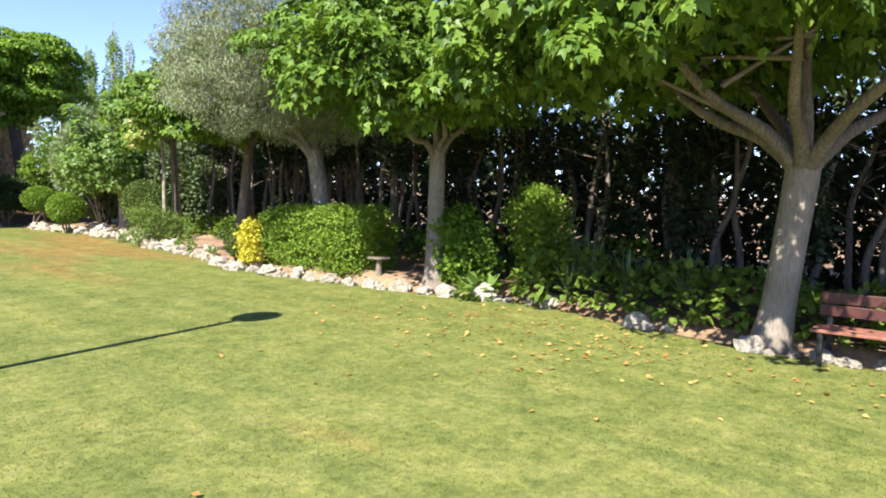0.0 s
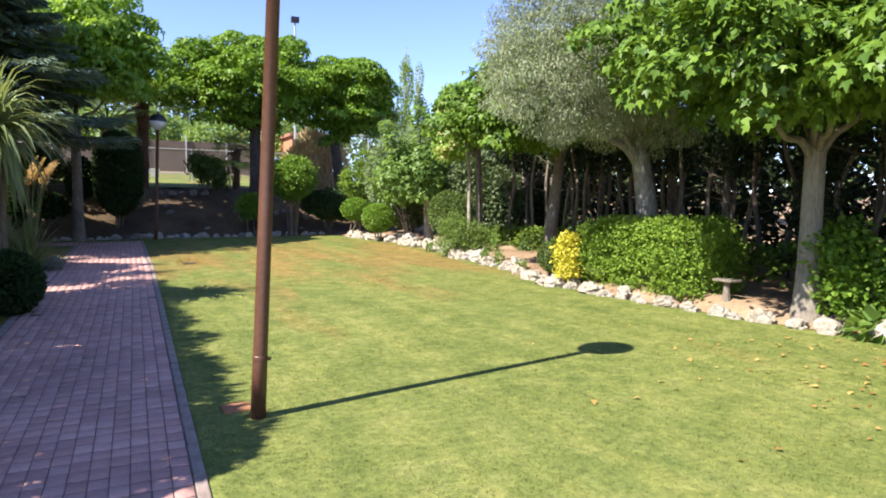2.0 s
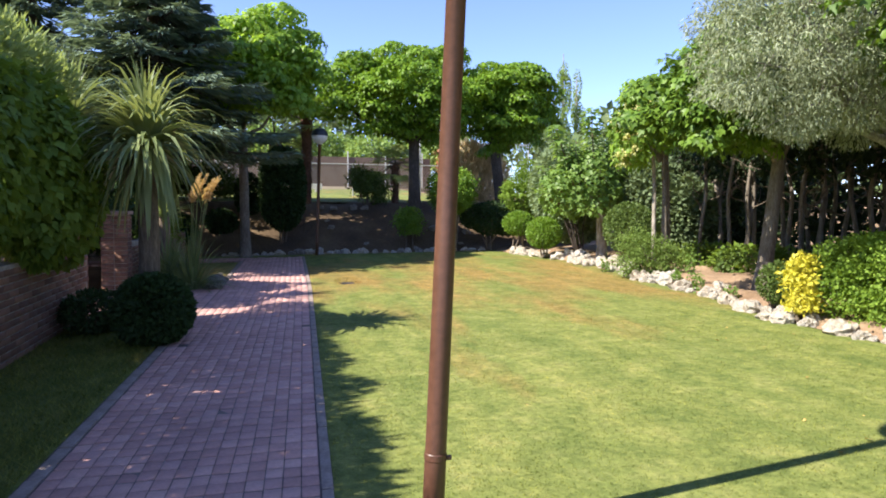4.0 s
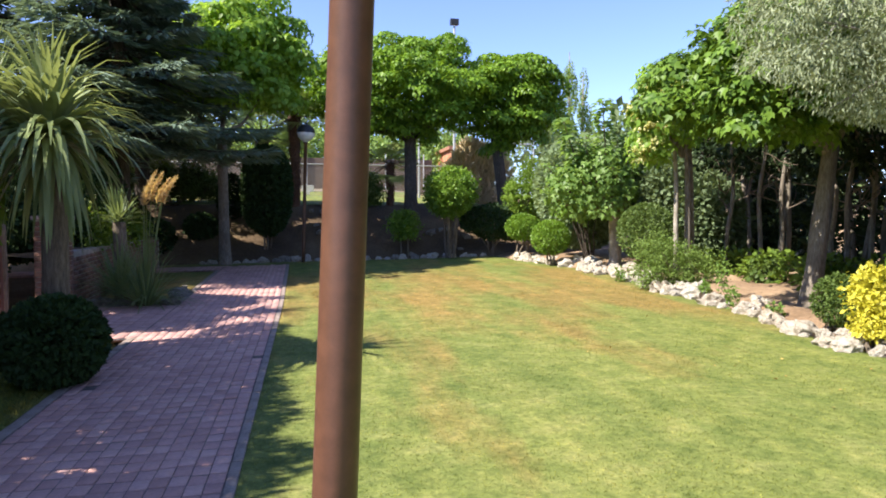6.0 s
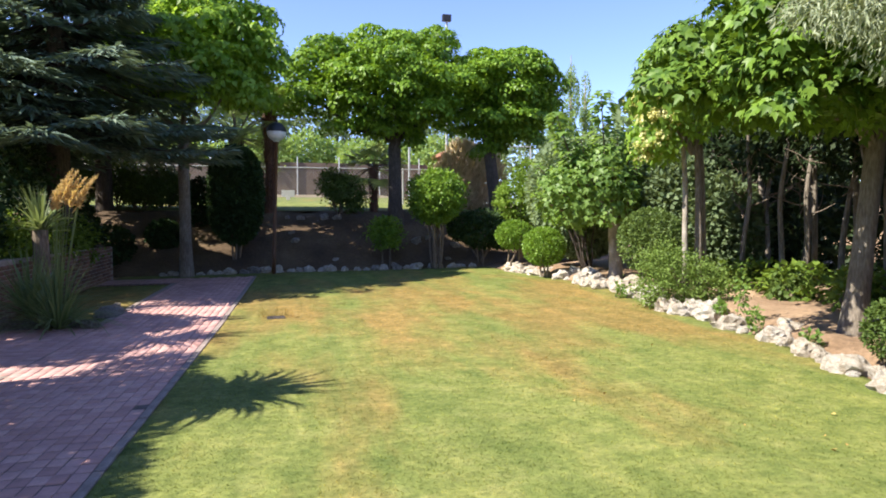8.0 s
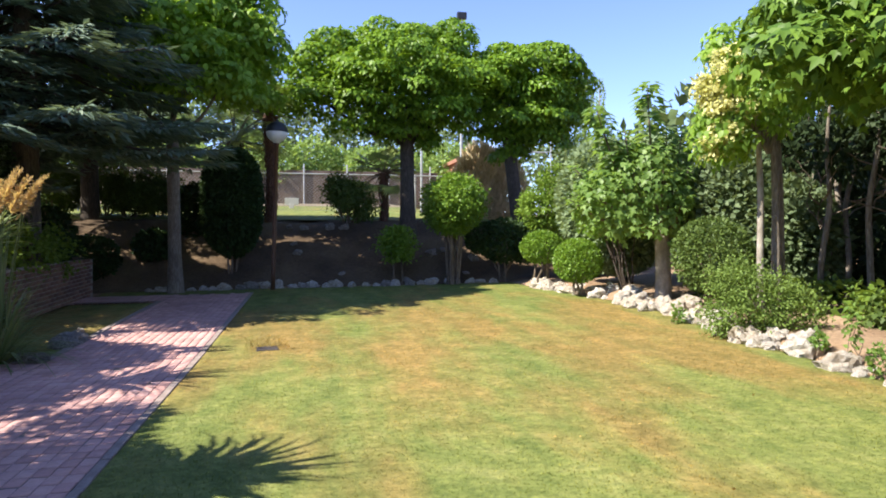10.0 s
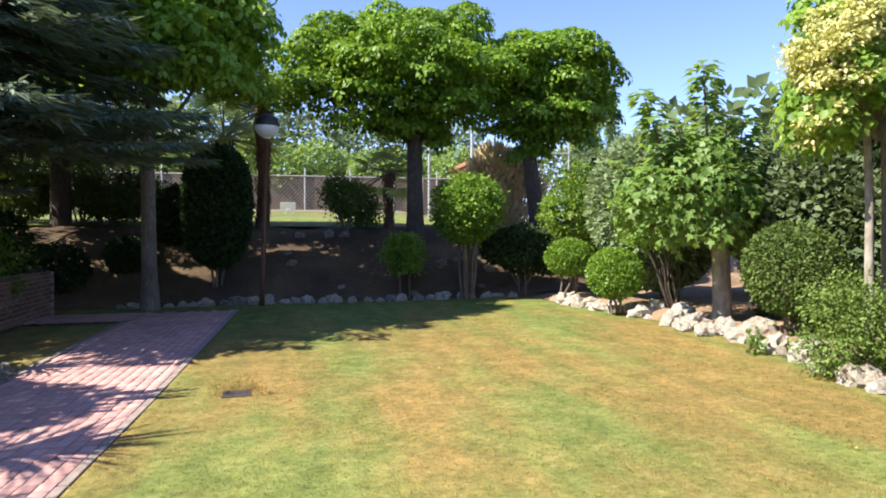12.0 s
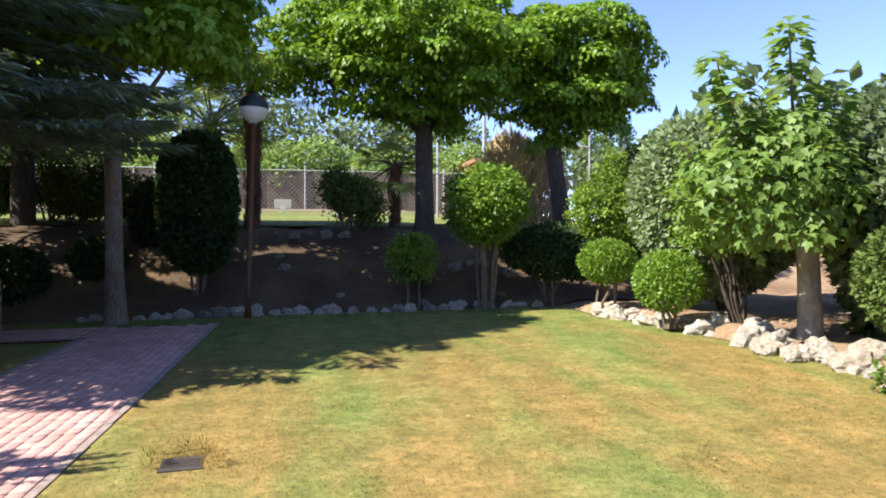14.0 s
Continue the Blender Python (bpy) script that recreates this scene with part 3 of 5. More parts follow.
for base_y, top_y, left_x in ((12.7, 15.35, -3.1), (20.9, 21.95, -6.9)):
    for row in range(int((top_y - base_y) / BW)):
        y = base_y + (row + 0.5) * BW
        x = float(path_l(y)) + 0.005 - BL / 2
        while x > left_x:
            m = Matrix.Translation((x, y, float(flat_z(x, y)) + rng.normal() * 0.0015)) @ Euler((0.0165, -0.012, math.pi / 2 + rng.normal() * 0.006)).to_matrix().to_4x4()
            far_pavers.append(m)
            x -= BL
v_, f_ = box_array(far_pavers, BW - GAP, BL - 0.012, 0.05, 0.003)
mesh_part("pavers", fast_mesh("pavers", v_, f_, paver_far_m), path, "rows of pinkish clay pavers", "stuff")


def kerb(name, off, w, y0, y1, label):
    n = 0
    y = y0
    while y < y1:
        L = min(0.5, y1 - y)
        bm = box_bm(w, L - 0.008, 0.10, bevel=0.008)
        o = part(name, bm, concrete_m, path)
        o.matrix_basis = frame_at(y + L / 2, off, -0.021 + 0.002 * math.sin(y * 7))
        y += 0.5


kerb("kerb", PATH_W + 0.024, 0.062, 0.0, 21.9, "")
kerb("kerb", -0.034, 0.085, 0.0, 12.6, "")
kerb("kerb", -0.034, 0.085, 15.4, 20.8, "")


# ---- brick walls on the side away from the lawn ----
wall_brick_v, wall_brick_f = box_array([Euler((0, math.pi / 2, 0)).to_matrix().to_4x4()], 0.058, 0.235, 0.05, 0.005)


def brick_wall(name, x, y0, y1, height, label, near=300):
    core = box_mesh(name, 0.20, y1 - y0, height + 0.3, mortar_m, 0.0, x - 0.115, (y0 + y1) / 2, float(flat_z(x, (y0 + y1) / 2)) + height / 2 - 0.15)
    w = tagged(new(name, core), label, "wall", kind="structure")
    me = fast_mesh("brick", wall_brick_v, wall_brick_f, brick_m)
    rest, count = [], 0
    rows = int(height / 0.07)
    for k in range(rows):
        y = y0 + (0.06 if k % 2 else 0.18)
        while y < y1 - 0.05:
            m = Matrix.Translation((x - 0.030 + rng.normal() * 0.0015, y, float(flat_z(x, y)) + 0.035 + k * 0.07)) @ Euler((rng.normal() * 0.006, 0, rng.normal() * 0.008)).to_matrix().to_4x4()
            if count < near:
                b = adopt(new("brick", me), w)
                b.matrix_basis = m
                count += 1
            else:
                rest.append(m @ Euler((0, math.pi / 2, 0)).to_matrix().to_4x4())
            y += 0.246
    if rest:
        v, f = box_array(rest, 0.058, 0.235, 0.05, 0.005)
        mesh_part("bricks", fast_mesh("bricks", v, f, brick_far_m), w, "rows of weathered red bricks", "stuff")
    return w


# ---- things ----
def stem_line(base, top, r, bend=0.06, n=4):
    b, t = Vector(base), Vector(top)
    return [b + (t - b) * (i / n) + Vector((r.normal() * bend, r.normal() * bend, 0)) * math.sin(math.pi * i / n) for i in range(n + 1)]


def rel(lobes, x, y, z):
    return [(l[0] - x, l[1] - y, l[2] - z, *l[3:]) for l in lobes]


def big_tree(name, x, y, z, fork, r0, r1, lobes, count, leaf, mat, bark, label, seed, lean=(0, 0), limbs_to=(), clump=180, clump_size=0.28, droop=0.55, low=-0.35, shape=BROAD, flare=1.35, category="tree", lift=0.95, pad=0.42, limb_bark=None, spray=None):
    t = thing(name, x, y, z, label, category)
    r = np.random.default_rng(seed)
    h = fork - z
    top = Vector((lean[0], lean[1], h))
    pts = [Vector((0, 0, -0.12)), Vector((0, 0, 0.06)), top * 0.22, top * 0.55, top * 0.9, top * 1.06]
    limb("trunk", pts, [r0 * flare * 1.08, r0 * flare, r0 * 1.05, (r0 + r1) / 2, r1 * 1.05, r1 * 1.0], bark, t, 20, 0.06, seed)
    L = rel(lobes, x, y, z)
    ends = [Vector(e) - Vector((x, y, z)) for e in limbs_to] or [Vector(l[:3]) + Vector((r.normal() * 0.2, r.normal() * 0.2, 0.1)) for l in L]
    for e in ends:
        mid = top.lerp(e, 0.45) + Vector((r.normal() * 0.12, r.normal() * 0.12, -0.12 + r.normal() * 0.08))
        limb("limb", [top * 0.93, top.lerp(mid, 0.4) + Vector((0, 0, 0.03)), mid, e], [r1 * 0.56, r1 * 0.44, r1 * 0.33, r1 * 0.12], limb_bark or bark, t, 10, 0.05, seed + 3)
    twigs = []
    for i in range(26):
        l = L[i % len(L)]
        e = ends[i % len(ends)]
        s = top.lerp(e, r.uniform(0.35, 0.95))
        d = Vector((r.normal(), r.normal(), r.normal() * 0.6)).normalized()
        q = Vector(l[:3]) + Vector((d.x * l[3], d.y * l[4], d.z * l[5])) * 0.8
        twigs.append(([s, s.lerp(q, 0.5) + Vector((0, 0, 0.1)), q], [0.028, 0.018, 0.006]))
    limbs("twig_work", twigs, bark, t, 5)
    if spray:
        sprays("crown", pads(L, r, pad, 0.5, 5.5 * (0.5 / pad) ** 2, low), spray[0], spray[1], leaf, spray[2], shape, mat, t, seed + 1, -0.25)
        foliage("inner_crown", [(*l[:3], l[3] * 0.92, l[4] * 0.92, l[5] * 0.88) for l in L], int(count * 0.34), leaf * 1.15, SMALL, mat, t, seed + 2, 0.5, low, 0, 0.1, droop, 0.6, lift, 0.3)
    elif pad:
        foliage("crown", pads(L, r, pad, 0.5, 5.0 * (0.5 / pad) ** 2, low), int(count * 0.78), leaf, shape, mat, t, seed + 1, 0.35 if shape is BROAD else 0.55, -0.35 if shape is BROAD else -1.0, 0, 0.1, droop, 0.6, lift, 0.08)
        foliage("inner_crown", [(*l[:3], l[3] * 0.95, l[4] * 0.95, l[5] * 0.92) for l in L], int(count * 0.3), leaf, shape, mat, t, seed + 2, 0.5, low, 0, 0.1, droop, 0.6, lift, 0.3)
    else:
        foliage("crown", L, count, leaf, shape, mat, t, seed + 1, 0.25, low, clump, clump_size, droop, 0.6, lift, 0.22)
    return t


def bush(name, x, y, z, lobes, count, leaf, mat, label, seed, shape=SMALL, stems=3, bark=None, stem_r=0.025, clump=0, clump_size=0.1, droop=0.1, shell=0.16, category="bush", group="", lift=0.3, inner=0.3, spread=0.7):
    t = thing(name, x, y, z, label, category, group)
    r = np.random.default_rng(seed)
    L = rel(lobes, x, y, z)
    lines = []
    for i in range(stems):
        l = L[i % len(L)]
        a = r.uniform(0, 6.28)
        b = (0.10 * math.cos(a) * (stems > 1), 0.10 * math.sin(a) * (stems > 1), -0.08)
        e = (l[0] + l[3] * 0.4 * math.cos(a), l[1] + l[4] * 0.4 * math.sin(a), l[2])
        lines.append((stem_line(b, e, r, 0.03), [stem_r, stem_r * 0.9, stem_r * 0.8, stem_r * 0.65, stem_r * 0.4]))
    stem_parts(lines, bark or bark_brown_m, t)
    foliage("leaves", L, count, leaf, shape, mat, t, seed + 1, shell, -1.0, clump, clump_size, droop, spread, lift, inner)
    return t


def gz(x, y):
    return float(ground_z(x, y))


def fz(x, y):
    return float(flat_z(x, y))


# -- lamp posts --
def street_lamp(x, y, lean=0.0):
    z = fz(x, y) if y < 20 else gz(x, y)
    t = thing("street_lamp", x, y, z - 0.02, "brown steel garden lamp post with a white globe and black cap", "lamp post", "garden lamps")
    part("post", lathe_bm([(0.050, 0.0), (0.048, 0.42), (0.047, 0.45), (0.045, 1.5), (0.043, 3.12), (0.06, 3.13), (0.06, 3.18)], 40), post_m, t, smooth=True)
    part("collar", lathe_bm([(0.0485, 0.415), (0.0505, 0.42), (0.0505, 0.445), (0.0475, 0.45)], 28), post_m, t)
    part("bolt", lathe_bm([(0.012, 0), (0.012, 0.02)], 6), post_m, t).matrix_basis = pose(0.045, -0.02, 0.43, 0, 90, 0)
    prof = [(0.07, 3.16)] + [(0.225 * math.cos(a), 3.40 + 0.225 * math.sin(a)) for a in np.linspace(-1.25, 0.0, 10)]
    part("globe", lathe_bm(prof, 32), globe_m, t, "white plastic half globe", True)
    prof = [(0.236, 3.395)] + [(0.236 * math.cos(a), 3.40 + 0.225 * math.sin(a)) for a in np.linspace(0.02, 1.5, 10)] + [(0.03, 3.635), (0.02, 3.67)]
    part("cap", lathe_bm(prof, 32), black_m, t, "black domed cap", True)
    t.matrix_basis = pose(x, y, z - 0.02, 0, lean, 0)
    return t


street_lamp(0.795, 5.83, 2.4)
street_lamp(1.20, 22.45, 1.7)

# -- the row of trees along the stone border --
big_tree("catalpa_tree", 6.92, 1.87, fz(6.92, 1.87), 1.9, 0.15, 0.145,
         [(7.2, 1.6, 4.5, 2.4, 2.4, 1.2), (5.3, 2.9, 3.15, 1.0, 0.9, 0.6), (7.0, 3.7, 3.3, 1.3, 1.0, 0.75), (8.8, 3.2, 3.6, 1.4, 1.4, 0.9), (5.4, -0.3, 3.3, 1.1, 1.3, 0.7), (8.9, 0.2, 3.8, 1.6, 1.7, 1.0), (5.0, 1.3, 3.25, 0.9, 0.9, 0.55), (6.1, 1.9, 3.7, 1.2, 1.3, 0.6), (5.5, 4.05, 2.88, 0.6, 0.6, 0.4), (5.6, 3.6, 3.35, 0.9, 0.8, 0.5), (8.0, 2.3, 3.2, 1.2, 1.2, 0.6)],
         62000, 0.125, catalpa_m, bark_pale_m, "large catalpa with a thick pale trunk and broad leaves", 11, (0.05, -0.2),
         [(5.4, 2.8, 3.3), (6.8, 3.8, 3.4), (8.7, 3.2, 3.7), (5.8, -0.3, 3.4), (8.9, 0.3, 3.7), (7.1, 1.6, 4.6), (5.2, 1.3, 3.4)], 420, 0.26, 0.7, -0.9, LOBED, limb_bark=bark_mid_m, spray=(3000, 9, 0.2))
big_tree("catalpa_tree", 7.08, 6.4, 0.22, 2.15, 0.125, 0.105,
         [(6.9, 6.5, 4.2, 1.8, 1.7, 1.1), (5.95, 6.35, 3.25, 1.0, 1.1, 0.7), (6.3, 5.95, 3.2, 1.0, 0.85, 0.7), (7.9, 5.9, 3.4, 1.4, 1.1, 0.8), (8.0, 7.4, 3.3, 1.4, 1.3, 0.9), (6.3, 7.4, 3.3, 1.2, 1.1, 0.85), (5.5, 6.1, 3.25, 0.85, 0.9, 0.5), (6.3, 6.1, 2.85, 1.0, 0.9, 0.5), (7.3, 6.1, 2.95, 0.9, 0.8, 0.5)],
         32000, 0.105, catalpa_m, bark_pale_m, "catalpa with a pale bent trunk and bright broad leaves", 21, (0.04, 0.0),
         [(5.9, 6.2, 3.3), (6.3, 5.8, 3.2), (7.8, 5.9, 3.4), (7.9, 7.3, 3.3), (6.9, 6.5, 4.0)], 330, 0.24, 0.7, -0.8, LOBED, limb_bark=bark_mid_m, pad=0.38, spray=(2600, 9, 0.18))
big_tree("catalpa_tree", 7.3, 11.8, 0.40, 2.5, 0.11, 0.09,
         [(5.85, 11.5, 3.05, 0.75, 1.1, 0.45), (6.5, 11.6, 3.5, 0.9, 1.2, 0.55), (7.2, 11.8, 3.95, 1.0, 1.3, 0.6), (8.1, 11.6, 4.1, 1.2, 1.3, 0.7), (6.45, 10.7, 3.15, 0.8, 0.7, 0.5), (8.1, 12.9, 3.6, 1.3, 1.2, 0.85), (6.9, 12.7, 3.4, 0.9, 0.9, 0.6), (7.6, 10.8, 3.3, 1.2, 1.1, 0.7), (6.3, 11.4, 2.85, 0.7, 0.8, 0.38), (6.9, 11.6, 3.0, 0.9, 0.9, 0.45)],
         30000, 0.105, catalpa_m, bark_mid_m, "catalpa with a grey-brown leaning trunk in the soil bed", 31, (0.27, 0.02),
         [(5.7, 11.6, 3.2), (6.3, 11.1, 3.4), (7.9, 11.2, 3.5), (8.0, 12.7, 3.6), (7.1, 11.9, 4.1)], 330, 0.24, 0.6, -0.8, LOBED, pad=0.36, spray=(2600, 9, 0.17))
big_tree("olive_tree", 7.62, 9.3, 0.35, 2.2, 0.20, 0.13,
         [(5.85, 9.3, 3.55, 1.2, 1.1, 1.05), (6.4, 9.2, 4.3, 1.2, 1.1, 0.95), (5.5, 9.4, 4.4, 0.75, 0.8, 0.7), (6.9, 9.6, 3.5, 1.1, 1.1, 0.95), (5.4, 9.3, 2.9, 0.55, 0.6, 0.5), (6.4, 8.6, 3.2, 0.8, 0.7, 0.7), (7.3, 9.1, 2.9, 0.6, 0.6, 0.5), (5.1, 9.4, 3.5, 0.5, 0.6, 0.7)],
         72000, 0.063, olive_m, bark_olive_m, "silvery olive tree with a gnarled leaning grey trunk", 41, (-0.4, 0.0),
         [(5.9, 9.3, 3.4), (6.5, 9.2, 4.2), (6.9, 9.6, 3.5), (5.6, 9.4, 4.1)], 520, 0.17, 0.9, -1.0, SLIM, 1.6, lift=0.2, pad=0.27)

# slender clump with cream blossom
cl = thing("flowering_tree", 7.62, 15.1, gz(7.62, 15.1), "slender multi-stemmed tree with pale trunks and cream blossom", "tree")
zz = gz(7.62, 15.1)
for i, (dx, dy, h, r0, bk) in enumerate(((-0.20, -0.05, 2.9, 0.042, bark_birch_m), (0.07, 0.0, 3.0, 0.055, bark_mid_m), (0.17, 0.04, 2.9, 0.045, bark_mid_m))):
    limb("trunk", [(dx, dy, -0.1), (dx - 0.02, dy, 0.8), (dx - 0.03 - 0.01 * i, dy, 1.7), (dx - 0.12, dy, h)], [r0 * 1.2, r0, r0 * 0.9, r0 * 0.55], bk, cl, 10, 0.07, 50 + i)
for i, e in enumerate(((-0.95, -0.1, 3.0), (-0.55, -0.1, 3.35), (-0.2, 0.1, 3.5), (0.3, 0.2, 3.2))):
    limb("limb", [(-0.08, 0, 2.1), (e[0] * 0.5 - 0.05, 0, 2.7), e], [0.03, 0.02, 0.008], bark_mid_m, cl, 7)
sprays("crown", rel([(7.3, 15.2, 3.25, 0.55, 0.6, 0.5), (7.75, 15.4, 3.6, 0.7, 0.7, 0.5), (7.0, 15.2, 2.9, 0.4, 0.45, 0.4), (7.4, 15.3, 4.0, 0.6, 0.5, 0.4)], 7.62, 15.1, zz), 420, 12, 0.10, 0.15, BROAD, plane_m, cl, 51, -0.8)
foliage("blossom", rel([(6.88, 15.0, 3.4, 0.30, 0.34, 0.34), (7.15, 15.0, 3.72, 0.36, 0.34, 0.24), (6.8, 15.05, 2.9, 0.15, 0.2, 0.3), (7.42, 14.9, 3.6, 0.28, 0.28, 0.24), (7.0, 14.9, 3.1, 0.2, 0.2, 0.2)], 7.62, 15.1, zz), 9500, 0.06, SMALL, cream_m, cl, 52, clump=75, clump_size=0.065, label="cream-yellow blossom clusters")

# young tree with upright shoots
sx, sy, sz = 7.72, 17.9, 0.68
yt = thing("young_tree", sx, sy, sz, "young tree with a short stout trunk and large fresh leaves", "tree")
limb("trunk", [(0, 0, -0.15), (0, 0, 0.1), (-0.02, 0, 0.6), (-0.05, 0, 1.05)], [0.15, 0.13, 0.12, 0.115], bark_birch_m, yt, 16, 0.05, 61)
r61 = np.random.default_rng(61)
shoots, P, T, N, S = [], [], [], [], []
for i, (ex, ey, ez) in enumerate(((7.35, 17.8, 4.05), (6.45, 17.8, 3.62), (8.05, 17.9, 3.35), (6.85, 17.6, 3.15), (7.15, 18.2, 3.35), (7.65, 17.7, 3.3), (6.1, 17.9, 2.7), (8.0, 17.6, 2.7), (6.0, 17.8, 2.15), (7.95, 17.5, 2.1), (7.3, 17.2, 2.6), (6.6, 17.3, 2.45), (7.7, 17.2, 2.2))):
    e = Vector((ex - sx, ey - sy, ez - sz))
    bend = Vector((-0.04, 0, 0.9)).lerp(e, 0.5) + Vector((0.12 * e.x, 0.12 * e.y, -0.05))
    line = [Vector((-0.04, 0, 0.9)), bend, bend.lerp(e, 0.5) + Vector((0.03 * e.x, 0, 0.02)), e]
    shoots.append((line, [0.035, 0.024, 0.016, 0.007]))
    nodes = 17 if i < 3 else 10
    for k in range(nodes):
        f = (k + 1) / nodes * 2
        q = line[1].lerp(line[2], f) if f < 1 else line[2].lerp(line[3], f - 1)
        for a in (0, 1.26, 2.51, 3.77, 5.03):
            an = a + k * 1.05 + r61.normal() * 0.25
            d = Vector((math.cos(an), math.sin(an), 0.2))
            fall = 1 - 0.35 * (k / nodes)
            st = q + d * r61.uniform(0.05, 0.16) * fall * (1.5 if i < 3 else 1.0)
            P.append(st), T.append((d.x, d.y, -0.28 + r61.normal() * 0.16)), N.append((0.3 * d.x, 0.3 * d.y, 1)), S.append(r61.uniform(0.11, 0.18) * (1.55 - 0.3 * k / nodes if i < 3 else fall))
limbs("shoot_work", shoots, bark_brown_m, yt, 6)
mesh_part("shoot_leaves", leaves("shoot_leaves", np.array(P), np.array(T), np.array(N), S, LOBED, sapling_m), yt)
sprays("crown", rel([(7.15, 17.8, 2.35, 0.75, 0.7, 0.5), (7.6, 17.8, 2.2, 0.5, 0.6, 0.5), (6.6, 17.8, 2.2, 0.5, 0.5, 0.5), (7.3, 17.8, 2.75, 0.5, 0.5, 0.35), (7.25, 17.7, 1.85, 0.7, 0.55, 0.3)], sx, sy, sz), 330, 8, 0.115, 0.19, LOBED, sapling_m, yt, 62, -0.8, 0.55)
bush("multi_stemmed_shrub", 7.75, 19.2, gz(7.75, 19.2), [(7.3, 19.2, 1.9, 0.4, 0.5, 0.4), (7.75, 19.2, 1.85, 0.45, 0.5, 0.35), (7.3, 19.3, 2.35, 0.35, 0.4, 0.4)], 3600, 0.07, box_m, "yellow-green shrub on a sheaf of bare reddish stems", 63, BROAD, stems=11, stem_r=0.017, clump=160, clump_size=0.1, bark=bark_dark_m)

# -- dome-shaped trees on the upper terrace --
big_tree("dome_tree", 4.5, 24.9, gz(4.5, 24.9), 4.0, 0.19, 0.17,
         [(4.5, 24.3, 5.55, 1.7, 1.5, 0.75), (3.1, 24.5, 5.25, 1.0, 1.1, 0.65), (5.8, 24.5, 5.25, 0.95, 1.1, 0.65), (3.5, 25.8, 6.4, 1.35, 1.3, 0.75), (5.2, 25.8, 6.55, 1.45, 1.3, 0.75), (2.4, 25.6, 5.95, 0.95, 1.1, 0.75), (4.4, 24.0, 4.75, 1.3, 0.9, 0.6), (4.5, 24.7, 4.25, 0.85, 0.8, 0.5), (2.0, 25.3, 5.1, 0.7, 0.8, 0.65), (6.4, 25.6, 5.9, 0.85, 0.9, 0.75), (6.2, 24.9, 5.3, 0.8, 0.9, 0.6), (3.5, 24.4, 4.45, 0.9, 0.8, 0.5), (5.4, 24.4, 4.5, 0.9, 0.8, 0.55)],
         46000, 0.115, maple_m, bark_dark_m, "wide dome-shaped tree with dense layered foliage", 71, (0, 0), (), 560, 0.26, 0.7, -0.75, pad=0.5, spray=(3200, 10, 0.17))
big_tree("dome_tree", 7.55, 24.9, gz(7.55, 24.9), 4.1, 0.18, 0.16,
         [(7.9, 24.9, 5.45, 1.3, 1.3, 1.05), (7.3, 24.8, 5.95, 0.95, 1.1, 0.65), (8.25, 25.0, 6.05, 0.9, 1.0, 0.55), (8.95, 24.9, 5.1, 0.55, 0.9, 0.7), (7.75, 24.6, 4.45, 0.8, 0.9, 0.55), (7.4, 24.8, 3.98, 0.5, 0.5, 0.35), (6.9, 24.7, 4.9, 0.6, 0.7, 0.55), (8.35, 24.8, 4.6, 0.6, 0.7, 0.5), (7.05, 24.7, 4.4, 0.55, 0.7, 0.5)],
         31000, 0.115, maple_m, bark_dark_m, "round-headed tree with a leaning dark trunk", 81, (-0.32, 0), (), 360, 0.26, 0.7, -0.9, pad=0.46, spray=(1850, 10, 0.17))
big_tree("plane_tree", -0.74, 22.35, 0.47, 3.6, 0.125, 0.115,
         [(-0.6, 22.3, 5.7, 1.3, 1.4, 1.0), (0.3, 22.3, 5.2, 0.8, 1.0, 0.8), (-1.8, 22.3, 5.2, 1.0, 1.2, 0.9), (-0.5, 21.6, 4.75, 1.2, 0.9, 0.55), (-0.5, 22.6, 6.5, 1.0, 1.0, 0.6), (0.75, 22.5, 5.8, 0.7, 0.9, 0.7), (0.15, 22.3, 6.6, 0.75, 0.9, 0.55), (-0.6, 21.3, 5.4, 1.0, 0.7, 0.5), (-0.5, 23.8, 5.7, 1.4, 1.0, 0.9), (0.3, 24.2, 5.2, 0.9, 0.9, 0.6)],
         27000, 0.14, plane_m, bark_mid_m, "plane tree with a slim straight trunk by the path", 91, (-0.03, 0), [(0.4, 22.3, 5.0), (-1.8, 22.3, 5.0), (-0.6, 22.3, 5.8), (-0.4, 21.6, 4.8)], 330, 0.24, 0.55, -0.9, pad=0.4, spray=(1900, 10, 0.18))
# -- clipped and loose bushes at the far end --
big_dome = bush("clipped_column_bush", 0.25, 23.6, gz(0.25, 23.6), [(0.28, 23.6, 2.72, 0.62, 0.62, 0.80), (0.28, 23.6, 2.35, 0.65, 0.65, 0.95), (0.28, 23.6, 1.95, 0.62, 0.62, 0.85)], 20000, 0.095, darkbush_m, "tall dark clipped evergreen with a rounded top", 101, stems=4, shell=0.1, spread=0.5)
bush("ball_topped_bush", 5.2, 22.6, gz(5.2, 22.6), [(5.2, 22.6, 2.32, 0.64, 0.64, 0.62), (5.15, 22.55, 2.15, 0.58, 0.58, 0.54)], 13000, 0.075, box_m, "bright green bush with a round clipped head on bare stems", 111, stems=13, stem_r=0.034, shell=0.2, clump=420, clump_size=0.085)
bush("clipped_ball_bush", 6.88, 19.5, fz(6.88, 19.5) + 0.15, [(6.88, 19.5, 1.10, 0.45, 0.45, 0.41)], 5200, 0.055, box_m, "small clipped round bush beside white stones", 121, stems=3, shell=0.1, group="clipped balls")
